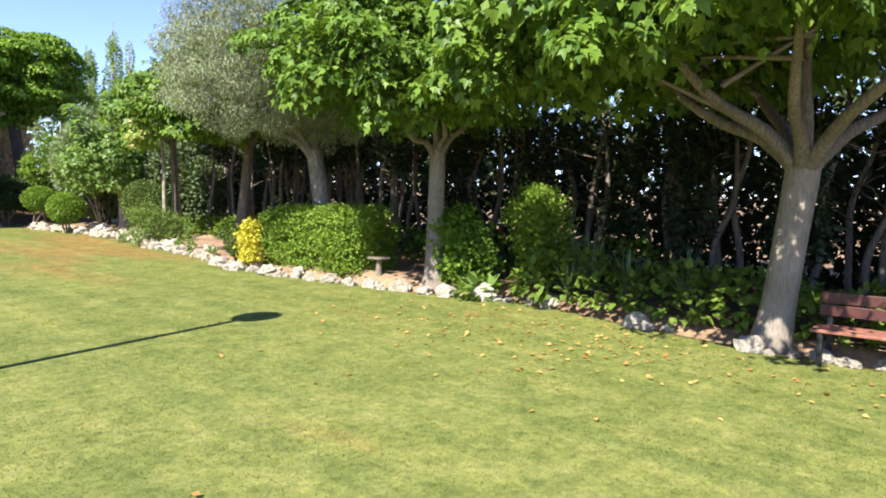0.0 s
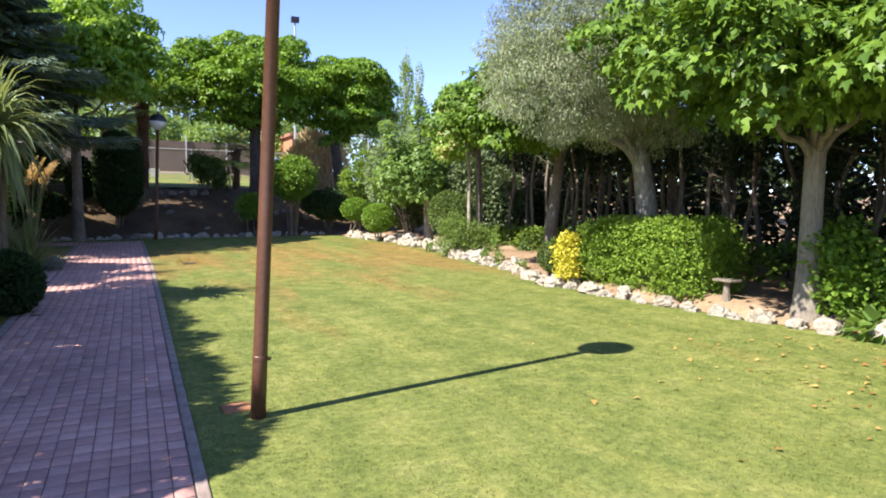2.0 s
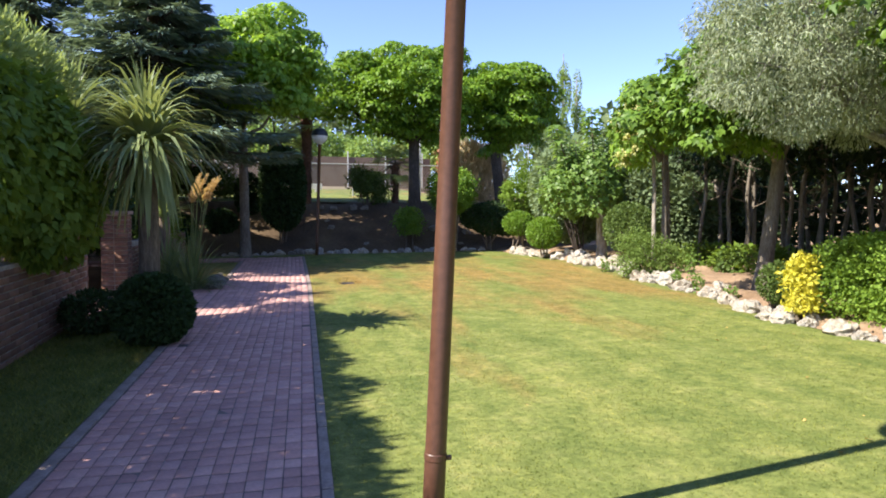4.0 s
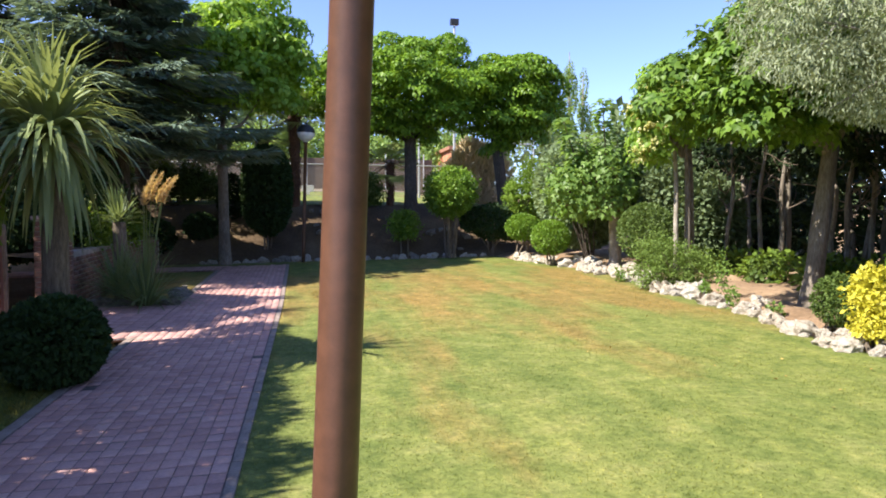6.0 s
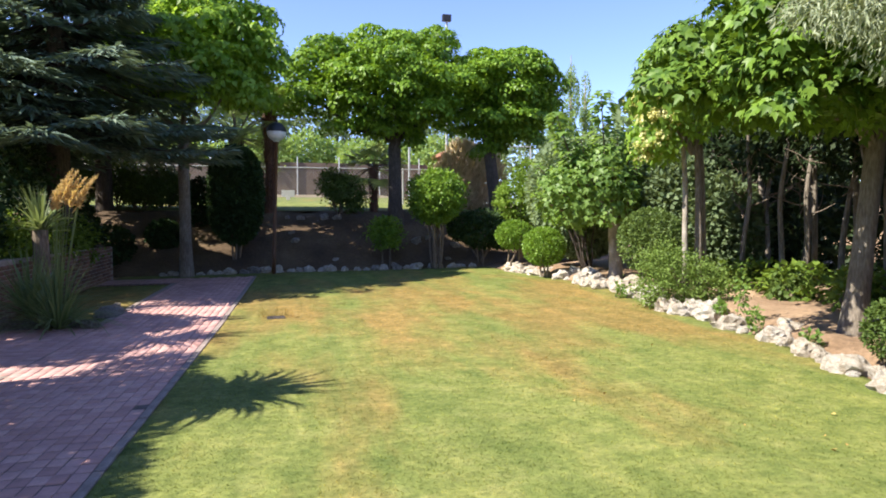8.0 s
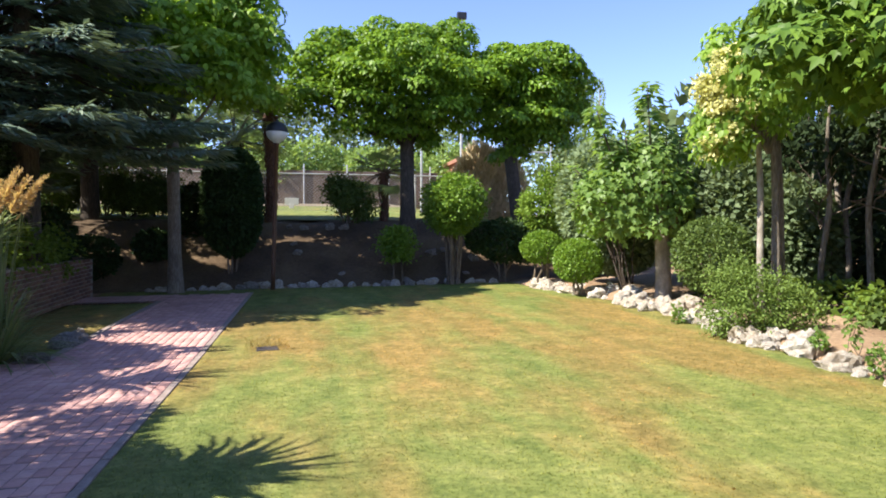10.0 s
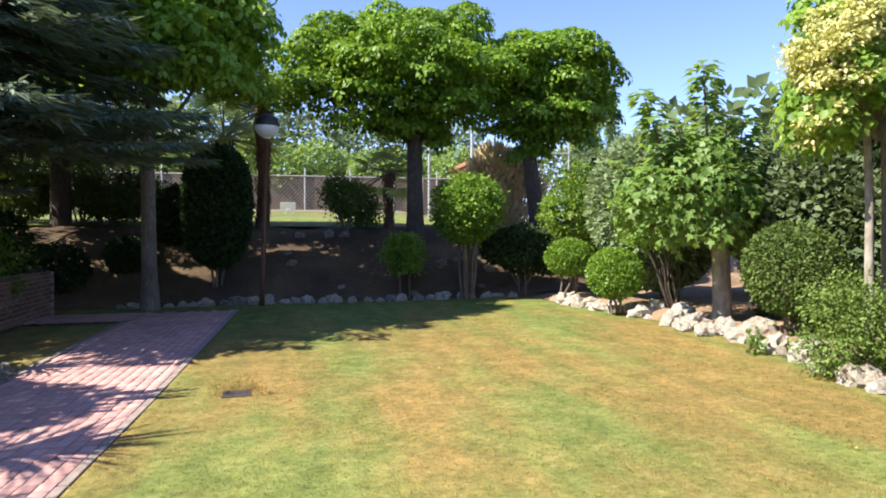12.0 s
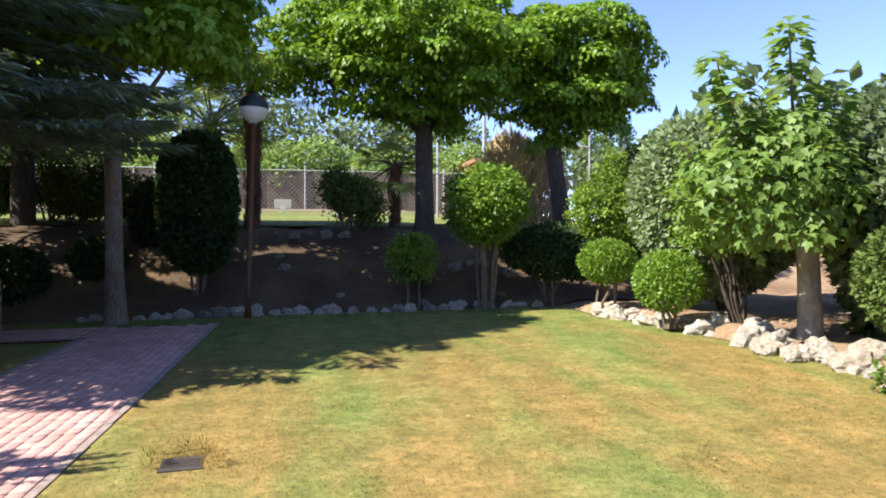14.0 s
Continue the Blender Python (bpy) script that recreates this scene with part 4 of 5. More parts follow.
bush("clipped_ball_bush", 6.8, 21.2, gz(6.8, 21.2), [(6.8, 21.2, 1.32, 0.45, 0.44, 0.34)], 4800, 0.055, box_m, "small clipped round bush on short stems", 122, stems=4, shell=0.1, group="clipped balls")
bush("conical_bush", 7.46, 22.7, gz(7.46, 22.7), [(7.45, 22.7, 2.15, 0.62, 0.58, 0.42), (7.48, 22.7, 2.5, 0.48, 0.45, 0.38), (7.58, 22.7, 2.85, 0.26, 0.26, 0.36), (7.15, 22.6, 2.3, 0.3, 0.3, 0.26), (7.5, 22.7, 1.7, 0.45, 0.45, 0.3)], 9500, 0.07, hedge_m, "cone-shaped green bush on several stems", 131, stems=5, clump=330, clump_size=0.08)
bush("dark_conifer", 8.5, 23.4, gz(8.5, 23.4), [(8.5, 23.4, 2.3, 0.55, 0.5, 0.95), (8.5, 23.4, 2.9, 0.4, 0.4, 0.6)], 9000, 0.09, cypress_m, "dark dense conifer behind the cone-shaped bush", 132, SMALL, stems=3, lift=0.1, droop=-0.3)
bush("dark_bush", 6.5, 22.9, gz(6.5, 22.9), [(6.5, 22.9, 1.45, 0.62, 0.55, 0.5), (6.95, 22.7, 1.3, 0.4, 0.4, 0.36), (6.0, 23.0, 1.5, 0.4, 0.4, 0.36)], 5200, 0.09, darkbush_m, "dark spreading evergreen bush on the bank", 141, stems=5)
bush("small_bush", 3.95, 22.9, gz(3.95, 22.9), [(3.95, 22.9, 1.35, 0.36, 0.35, 0.38)], 2600, 0.08, box_m, "small green bush on the shaded bank", 151, stems=3, clump=90, clump_size=0.08)
for i, (x, y, r0, h) in enumerate(((3.0, 25.4, 0.55, 0.72), (-1.9, 26.9, 0.6, 0.7), (-3.4, 27.4, 0.9, 1.0), (-4.4, 26.5, 0.7, 0.8), (-2.5, 26.3, 0.5, 0.6), (-5.2, 28.0, 1.0, 1.3))):
    z = gz(x, y)
    bush("dark_bush", x, y, z, [(x, y, z + h, r0, r0, h * 0.7), (x + 0.4, y, z + h * 0.7, r0 * 0.6, r0 * 0.6, h * 0.6), (x - 0.3, y, z + h * 1.4, r0 * 0.5, r0 * 0.5, h * 0.5)], 7000, 0.075, evergreen_m, "dark bushy shrub on the terrace edge", 160 + i, SMALL, stems=6, shell=0.55, clump=260, clump_size=0.1)

# -- shrubs in the right-hand bed --
bush("loose_shrub", 7.15, 14.7, gz(7.15, 14.7), [(7.15, 14.7, 0.80, 0.42, 0.4, 0.38), (6.85, 14.75, 1.0, 0.3, 0.28, 0.32), (7.5, 14.6, 0.72, 0.34, 0.3, 0.28), (6.75, 14.8, 0.65, 0.25, 0.25, 0.28)], 8500, 0.04, sage_m, "loose sage-green shrub among white stones", 171, stems=10, clump=260, clump_size=0.075, stem_r=0.012, shell=0.4)
bush("round_evergreen", 7.6, 16.3, gz(7.6, 16.3), [(7.55, 16.3, 1.3, 0.55, 0.55, 0.55), (7.9, 16.3, 1.05, 0.45, 0.45, 0.45)], 9000, 0.05, evergreen_m, "round dark green evergreen in the bed", 172, stems=4)
hedge_lobes = [(6.84 + 0.28 * a, 7.95 + 0.36 * b, 0.55 + 0.26 * c + 0.03 * math.sin(b * 2.1 + a), 0.27, 0.28, 0.27) for a in range(3) for b in range(6) for c in range(3)]
bush("box_hedge", 7.1, 8.5, gz(7.1, 8.5), hedge_lobes, 34000, 0.052, hedge_m, "clipped bright green hedge with a flat top", 181, stems=10, clump=1300, clump_size=0.06, shell=0.12)
bush("golden_shrub", 6.4, 9.9, gz(6.4, 9.9), [(6.42, 10.02, 0.78, 0.15, 0.17, 0.31), (6.36, 9.95, 0.58, 0.12, 0.14, 0.18)], 2000, 0.06, yellow_m, "small golden yellow shrub beside the hedge", 182, stems=4, clump=90, clump_size=0.05)
bush("round_evergreen", 6.6, 10.6, gz(6.6, 10.6), [(6.6, 10.6, 0.68, 0.27, 0.27, 0.28)], 3000, 0.042, evergreen_m, "low round evergreen at the foot of the trunk", 183, stems=2)
bush("spindle_bush", 7.45, 5.75, gz(7.45, 5.75), [(7.3, 5.98, 0.7, 0.34, 0.36, 0.34), (7.35, 6.1, 1.1, 0.28, 0.3, 0.28)], 3600, 0.075, box_m, "mid-green leafy shrub beside the catalpa", 184, BROAD, stems=5, clump=150, clump_size=0.09)
bush("clipped_oval_bush", 7.75, 5.0, gz(7.75, 5.0), [(7.75, 5.12, 1.25, 0.36, 0.36, 0.46), (7.75, 5.0, 0.8, 0.28, 0.28, 0.36)], 5600, 0.065, hedge_m, "upright oval green bush in half shade", 185, stems=4, clump=260, clump_size=0.07)
bush("large_leaf_plant", 7.05, 5.55, gz(7.05, 5.55), [(7.05, 5.55, 0.30, 0.28, 0.28, 0.10)], 70, 0.2, sapling_m, "low plant with large green leaves at the lawn's edge", 186, BROAD, stems=4, droop=0.1, lift=1.2)
for i, (x, y, h) in enumerate(((6.78, 12.65, 0.16), (6.95, 13.1, 0.4), (6.6, 11.6, 0.12), (6.85, 16.0, 0.15), (7.0, 13.6, 0.1))):
    bush("weed", x, y, gz(x, y), [(x, y, gz(x, y) + h, 0.09, 0.09, h)], 130, 0.06, sapling_m, "small green weed among the border stones", 700 + i, SMALL, stems=3, stem_r=0.005, shell=0.8)
bush("ivy_clump", 8.15, 12.7, gz(8.15, 12.7), [(8.15, 12.7, 0.75, 0.2, 0.22, 0.38), (8.3, 12.5, 0.6, 0.2, 0.2, 0.25)], 420, 0.09, ivy_m, "bright green climbing leaves at the foot of the hedge", 194, BROAD, stems=4, shell=0.6)
bush("ivy_clump", 8.6, 14.3, gz(8.6, 14.3), [(8.6, 14.3, 0.65, 0.3, 0.35, 0.3)], 420, 0.085, evergreen_m, "low dark leafy plant under the hedge", 195, BROAD, stems=4, shell=0.6)
bush("juniper", 9.0, 17.4, gz(9.0, 17.4), [(8.9, 17.6, 1.7, 0.9, 0.9, 1.3), (9.3, 17.0, 1.4, 0.9, 0.9, 1.1)], 16000, 0.13, shade_conifer_m, "grey-green juniper behind the young tree", 191, SMALL, stems=4, lift=0.5, droop=0.1, spread=0.45, inner=0.4)
bush("juniper", 8.3, 20.3, gz(8.3, 20.3), [(7.8, 20.4, 2.3, 0.9, 0.9, 1.2), (8.7, 20.2, 2.4, 1.0, 0.9, 1.2), (8.1, 20.3, 1.7, 1.0, 0.9, 0.9)], 22000, 0.12, grey_conifer_m, "light grey-green rounded conifer", 192, SMALL, stems=5, lift=0.5, droop=0.1, spread=0.45, inner=0.4)
bush("juniper", 10.6, 19.0, gz(10.6, 19.0), [(10.4, 19.0, 2.3, 1.2, 1.2, 1.7), (11.5, 18.0, 2.2, 1.2, 1.2, 1.6)], 18000, 0.14, shade_conifer_m, "grey-green conifer behind the bed", 193, SMALL, stems=5, lift=0.5, droop=0.1, spread=0.45, inner=0.4)

# -- cypress hedge behind the beds: bare stems below, dark foliage above --
r200 = np.random.default_rng(200)
protos = []
for k in range(8):
    t = thing("hedge_cypress", 9.4, -40 - k, 0, "old cypress of a tall clipped hedge, bare-stemmed and dark", "hedge tree", "cypress hedge")
    lines, fine_lines = [], []
    for j in range(2):
        bx, by = r200.normal() * 0.18, r200.normal() * 0.15
        lines.append((stem_line((bx, by, -0.15), (bx + r200.normal() * 0.12, by + r200.normal() * 0.14, 2.6), r200, 0.07), [0.05, 0.045, 0.04, 0.03, 0.015]))
        for q in range(7):
            zq = r200.uniform(0.9, 2.4)
            fine_lines.append((stem_line((bx, by, zq), (bx + r200.normal() * 0.35, by + r200.normal() * 0.35, zq + r200.uniform(0.1, 0.5)), r200, 0.05), [0.014, 0.012, 0.01, 0.008, 0.004]))
    stem_parts(lines, bark_mid_m, t, 6)
    limbs("twig_work", fine_lines, bark_brown_m, t, 3)
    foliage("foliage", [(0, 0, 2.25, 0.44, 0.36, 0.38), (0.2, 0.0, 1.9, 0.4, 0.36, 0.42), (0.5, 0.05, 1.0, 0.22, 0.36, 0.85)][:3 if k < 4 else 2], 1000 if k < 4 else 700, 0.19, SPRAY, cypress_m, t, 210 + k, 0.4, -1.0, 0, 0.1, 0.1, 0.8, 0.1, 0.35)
    protos.append(t)
y = -5.0
i = 0
while y < 17.8:
    x = 9.35 + r200.normal() * 0.10 + 0.02 * y
    copy_thing(protos[i % 4 + (4 if y > 8.5 else 0)], pose(x, y, gz(x, y) - 0.02, 0, 0, r200.uniform(-25, 25) + (180 if i % 3 == 0 else 0)) @ Matrix.Diagonal((1.0, 1.0, 0.98 + 0.02 * min(10, max(0, y - 6)), 1)))
    y += r200.uniform(0.38, 0.52)
    i += 1
for t in protos:
    for o in (*t.children_recursive, t):
        bpy.data.objects.remove(o)
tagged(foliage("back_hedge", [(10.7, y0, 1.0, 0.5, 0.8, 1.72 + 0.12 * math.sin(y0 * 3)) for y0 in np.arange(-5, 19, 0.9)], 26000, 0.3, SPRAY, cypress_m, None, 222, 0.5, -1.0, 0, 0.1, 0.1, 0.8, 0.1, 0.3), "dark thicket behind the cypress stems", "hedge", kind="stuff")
# ivy and low plants under the hedge
p_, d_ = lobe_points([(7.55, y0, 0.32 + 0.02 * y0, 0.66, 0.8, 0.40 + 0.12 * math.sin(y0 * 3)) for y0 in np.arange(-1.5, 4.6, 0.75)] + [(8.9, y0, 0.5, 0.5, 0.8, 0.5) for y0 in np.arange(4.5, 18, 1.1)], 9000, np.random.default_rng(220), 0.35, -0.2)
r221 = np.random.default_rng(221)
tagged(new("ground_ivy", leaves("ground_ivy", p_, d_ + r221.normal(size=d_.shape) * 0.6 + np.array([0, 0, -0.4]), d_ * 0.4 + np.array([0, 0, 0.8]) + r221.normal(size=d_.shape) * 0.3, r221.uniform(0.07, 0.14, len(p_)), BROAD, ivy_m)), "dark ivy and low leafy plants under the hedge", "ivy", kind="stuff")

# -- left-hand side: brick wall, ivy hedge, gate piers, raised bed --
brick_wall("wall_garden", -2.3, 3.5, 12.75, 0.98, "weathered red brick garden wall under an ivy hedge")
foliage_lobes = [(-2.55, y0, 2.1 + 0.0165 * y0 - 0.1, 0.50, 0.75, 1.0 + 0.05 * math.sin(y0 * 2.3)) for y0 in np.arange(6.9, 11.35, 0.55)] + [(-2.5, y0, 2.0 + 0.1 * math.sin(y0 * 4.0), 0.48, 0.55, 1.17 + 0.10 * math.sin(y0 * 2.7 + 1)) for y0 in np.arange(4.9, 6.9, 0.45)] + [(-2.2, 11.25, 1.9, 0.45, 0.5, 0.9), (-2.25, 10.6, 1.95, 0.42, 0.5, 0.92)]
iv = thing("ivy_hedge", -2.55, 8.0, 0.13, "thick green ivy hedge hanging over the brick wall", "hedge")
foliage("leaves", rel(foliage_lobes, -2.55, 8.0, 0.13), 31000, 0.115, BROAD, ivy_m, iv, 231, 0.14, -1.0, 0, 0.1, 0.9, 0.4, 0.4, 0.42)
stem_parts([(stem_line((r200.normal() * 0.1, a, -0.2), (r200.normal() * 0.1, a + r200.normal() * 0.2, 2.6), r200, 0.06), [0.03, 0.028, 0.024, 0.02, 0.012]) for a in np.arange(-1.6, 4.4, 0.9)], bark_dark_m, iv)


def pier(x, y, h):
    t = thing("gate_pier", x, y, fz(x, y) - 0.02, "square red brick gate pier in shade", "pier", "gate piers")
    part("core", box_bm(0.36, 0.36, h, 0, 0, h / 2), mortar_m, t)
    me = fast_mesh("brick", *box_array([Matrix.Identity(4)], 0.185, 0.092, 0.058, 0.004), brick_m)
    for k in range(int(h / 0.07)):
        for s in (-1, 1):
            for u in (-0.1, 0.1):
                b = adopt(new("brick", me), t)
                b.matrix_basis = pose(u, s * 0.15, 0.04 + k * 0.07, 0, 0, 0)
                b = adopt(new("brick", me), t)
                b.matrix_basis = pose(s * 0.15, u * 0.95, 0.04 + k * 0.07, 0, 0, 90)
    part("capstone", box_bm(0.44, 0.44, 0.06, 0, 0, h + 0.03, 0.01), concrete_m, t)


pier(-2.42, 14.95, 1.35)
g = thing("garden_gate", -2.42, 13.0, fz(-2.4, 13.0), "red-brown painted metal garden gate standing open", "gate")
part("post", box_bm(0.09, 0.09, 2.0, 0, 0, 1.0, 0.008), gate_m, g)
part("leaf_frame", box_bm(0.9, 0.045, 0.05, -0.5, 0, 1.75, 0.006), gate_m, g)
part("leaf_frame", box_bm(0.9, 0.045, 0.05, -0.5, 0, 0.18, 0.006), gate_m, g)
for k in range(9):
    part("bar", box_bm(0.03, 0.02, 1.55, -0.1 - k * 0.1, 0, 0.97), gate_m, g)
brick_wall("wall_raised_bed", -2.28, 15.2, 22.3, 0.80, "low red brick retaining wall in deep shade", 280)
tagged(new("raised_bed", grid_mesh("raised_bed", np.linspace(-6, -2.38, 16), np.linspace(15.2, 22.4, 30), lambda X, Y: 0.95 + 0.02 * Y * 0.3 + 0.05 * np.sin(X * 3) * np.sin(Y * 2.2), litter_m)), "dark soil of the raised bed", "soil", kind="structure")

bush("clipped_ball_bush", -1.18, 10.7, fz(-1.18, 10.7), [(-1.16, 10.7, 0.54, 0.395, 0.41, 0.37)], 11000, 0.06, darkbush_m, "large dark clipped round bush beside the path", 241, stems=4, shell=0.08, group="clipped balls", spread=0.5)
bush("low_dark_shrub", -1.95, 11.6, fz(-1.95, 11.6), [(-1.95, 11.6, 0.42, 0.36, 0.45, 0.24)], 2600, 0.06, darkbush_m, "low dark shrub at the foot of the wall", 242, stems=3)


def blade_rosette(name, x, y, z, stem_h, n, length, width, mat, label, seed, droop=1.0, up=0.3, skirt=0, category="plant"):
    """Strap leaves that arch out of the head of a stem."""
    t = thing(name, x, y, z, label, category)
    r = np.random.default_rng(seed)
    if stem_h > 0:
        limb("trunk", [(0, 0, -0.1), (0.02, 0, stem_h * 0.5), (0, 0, stem_h)], [0.13, 0.11, 0.10], bark_brown_m, t, 14, 0.08, seed)
    vs, fs = [], []
    for i in range(n + skirt):
        a = r.uniform(0, 2 * math.pi)
        el = r.uniform(-0.1, 1.35) * up + (0.25 if i < n else -1.2)
        L = length * r.uniform(0.7, 1.15)
        p = Vector((0.05 * math.cos(a), 0.05 * math.sin(a), stem_h + r.uniform(-0.05, 0.1)))
        d = Vector((math.cos(a) * math.cos(el), math.sin(a) * math.cos(el), math.sin(el)))
        s = Vector((-math.sin(a), math.cos(a), 0))
        k0 = len(vs)
        for k in range(6):
            w = width * (0.7 + 0.6 * k / 2 if k < 2 else (1.3 * (1 - (k - 1.5) / 3.7)))
            vs += [tuple(p - s * w / 2), tuple(p + Vector((0, 0, -0.15 * w))), tuple(p + s * w / 2)]
            p = p + d * (L / 5)
            d = (d + Vector((0, 0, -0.16 * droop * (1 + k * 0.35)))).normalized()
        for k in range(5):
            b = k0 + k * 3
            fs += [(b, b + 1, b + 4, b + 3), (b + 1, b + 2, b + 5, b + 4)]
    mesh_part("fronds", fast_mesh("fronds", vs, fs, mat), t)
    return t


blade_rosette("dracaena_palm", -1.28, 11.15, fz(-1.28, 11.15), 2.1, 230, 0.95, 0.062, strap_m, "palm-like dracaena with long arching strap leaves", 251, 1.7, 1.05, 110)
blade_rosette("yucca", -1.75, 15.75, fz(-1.7, 15.75), 0.15, 110, 0.85, 0.035, palm_m, "spiky yucca clump beside the path", 252, 0.6, 1.0)
blade_rosette("yucca", -2.0, 16.9, fz(-2.0, 16.9), 1.25, 90, 0.6, 0.035, palm_m, "spiky yucca on the raised bed", 253, 0.5, 1.1)
blade_rosette("yucca", -2.0, 13.7 + 3.5, fz(-2, 17.2), 0.1, 70, 0.7, 0.03, palm_m, "low strap-leaved clump by the wall", 254, 0.8, 1.0)


def fan_palm(x, y, z, h, seed, label, scale=1.0):
    t = thing("fan_palm", x, y, z, label, "palm tree")
    r = np.random.default_rng(seed)
    limb("trunk", [(0, 0, -0.2), (0.02, 0, h * 0.5), (0, 0, h)], [0.12 * scale, 0.10 * scale, 0.15 * scale], palm_bark_m, t, 16, 0.14, seed)
    k = int(150 * h)
    a, zz_ = r.uniform(0, 6.28, k), r.uniform(0.05, h, k)
    ring = (0.10 + 0.04 * zz_ / h) * scale
    mesh_part("leaf_base_work", leaves("leaf_base_work", np.stack([ring * np.cos(a), ring * np.sin(a), zz_], 1), np.stack([np.cos(a) * 0.5, np.sin(a) * 0.5, np.where(r.random(k) < 0.6, 1.0, -1.2)], 1), np.stack([np.cos(a), np.sin(a), a * 0 + 0.3], 1), r.uniform(0.1, 0.24, k), SLIM, palm_bark_m), t, "shaggy brown leaf bases", "stuff")
    vs, fs, stems = [], [], []
    for i in range(26):
        a, el = r.uniform(0, 6.28), r.uniform(-0.7, 1.1)
        d = Vector((math.cos(a) * math.cos(el), math.sin(a) * math.cos(el), math.sin(el)))
        hub = Vector((0, 0, h)) + d * 0.75 * scale
        stems.append(([Vector((0, 0, h)), Vector((0, 0, h)) + d * 0.4 * scale + Vector((0, 0, 0.05)), hub], [0.02, 0.015, 0.01]))
        side = d.cross(Vector((0, 0, 1))).normalized()
        for k in range(22):
            b = (k / 21 - 0.5) * 3.9
            dd = d * math.cos(b) + side * math.sin(b)
            q = hub + dd * 0.55 * scale * r.uniform(0.85, 1.1) + Vector((0, 0, -0.10))
            w = d.cross(dd).normalized() if abs(b) > 0.05 else Vector((0, 0, 1))
            e = dd.cross(w).normalized() * 0.022
            m = hub.lerp(q, 0.5) + Vector((0, 0, 0.03))
            k0 = len(vs)
            vs += [tuple(hub), tuple(m + e), tuple(q), tuple(m - e)]
            fs.append((k0, k0 + 1, k0 + 2, k0 + 3))
    limbs("frond_stalk_work", stems, bark_brown_m, t, 5)
    mesh_part("fronds", fast_mesh("fronds", vs, fs, fan_m), t)


fan_palm(1.05, 25.6, gz(1.05, 25.6), 2.7, 261, "fan palm with a shaggy brown trunk", 1.25)
fan_palm(4.0, 25.7, gz(4.0, 25.7), 1.3, 262, "short fan palm under the dome tree", 0.85)
low_bed = [(-2.62 + 0.1 * math.sin(y0 * 4), y0, 1.28, 0.40, 0.5, 0.40 + 0.08 * math.sin(y0 * 5)) for y0 in np.arange(17.3, 20.6, 0.55)]
bush("low_bed_shrub", -2.75, 19.0, 1.0, low_bed, 7000, 0.075, ivy_m, "low dark green shrubs hanging over the retaining wall", 265, stems=6, clump=220, clump_size=0.09)
fan_palm(0.05, 27.0, gz(0.05, 27.0), 2.1, 263, "fan palm behind the plane tree", 1.35)


# -- dark spruces beyond the raised bed --
def spruce(x, y, z, h, reach, label, seed, first=1.6, tiers=17):
    t = thing("spruce", x, y, z, label, "conifer")
    r = np.random.default_rng(seed)
    limb("trunk", [(0, 0, -0.2), (0, 0, h * 0.4), (0, 0, h * 0.75), (0, 0, h)], [0.24, 0.17, 0.09, 0.02], bark_dark_m, t, 12, 0.06, seed)
    boughs, P, T, N, S = [], [], [], [], []
    for k in range(tiers):
        zk = first + (h - first) * k / tiers
        R = reach * (1 - (k / tiers) ** 1.3) + 0.25
        for j in range(8):
            a = r.uniform(0, 6.28)
            R1 = R * r.uniform(0.7, 1.1)
            d = Vector((math.cos(a), math.sin(a), 0))
            side = Vector((-d.y, d.x, 0))
            a0, a1, a2 = Vector((0, 0, zk)), d * (R1 * 0.5) + Vector((0, 0, zk - 0.16 * R1)), d * R1 + Vector((0, 0, zk - 0.18 * R1 + 0.05))
            boughs.append(([a0, a1, a2], [0.04, 0.025, 0.008]))
            n = int(150 * R1) + 20
            u = r.uniform(0.12, 1, n)
            for q in u:
                base = a0.lerp(a1, q * 2) if q < 0.5 else a1.lerp(a2, q * 2 - 1)
                w = 0.44 * R1 * (1 - q) ** 0.6 * r.uniform(-1, 1)
                P.append(base + side * w + Vector((0, 0, -abs(w) * 0.25)))
                T.append(d * 0.8 + side * (1.3 if w > 0 else -1.3) * min(1, abs(w) * 3) + Vector((r.normal() * 0.2, r.normal() * 0.2, -0.15 + r.normal() * 0.2)))
                N.append((r.normal() * 0.3, r.normal() * 0.3, 1)), S.append(r.uniform(0.15, 0.31))
    limbs("bough_work", boughs, bark_dark_m, t, 5)
    mesh_part("needles", leaves("needles", np.array(P), np.array(T), np.array(N), S, SLIM, spruce_m), t)


spruce(-2.6, 19.8, 1.0, 7.6, 2.9, "tall dark spruce with drooping boughs behind the raised bed", 271, 2.5, 19)
# Tree added beyond the gate; its sparse crown casts dappled shade on the path.
big_tree("shade_tree", -5.3, 13.5, 0.15, 2.7, 0.14, 0.11,
         [(-5.0, 12.75, 4.1, 0.5, 0.35, 0.4), (-5.0, 13.4, 4.3, 0.7, 0.5, 0.5), (-5.2, 14.1, 4.3, 0.6, 0.4, 0.5), (-5.5, 13.4, 4.9, 0.5, 0.5, 0.3), (-4.7, 14.5, 4.2, 0.8, 0.7, 0.7), (-4.9, 15.3, 4.1, 0.7, 0.6, 0.6)],
         7500, 0.12, darkbush_m, bark_dark_m, "dark broad-leaved tree added beyond the garden gate to shade the path", 274, (0.1, 0.1))
spruce(-5.6, 21.5, 1.1, 7.8, 2.9, "tall dark spruce beyond the low wall", 272, 2.0)
spruce(-3.3, 25.8, 1.8, 8.5, 2.6, "dark spruce at the far corner", 273, 2.3)
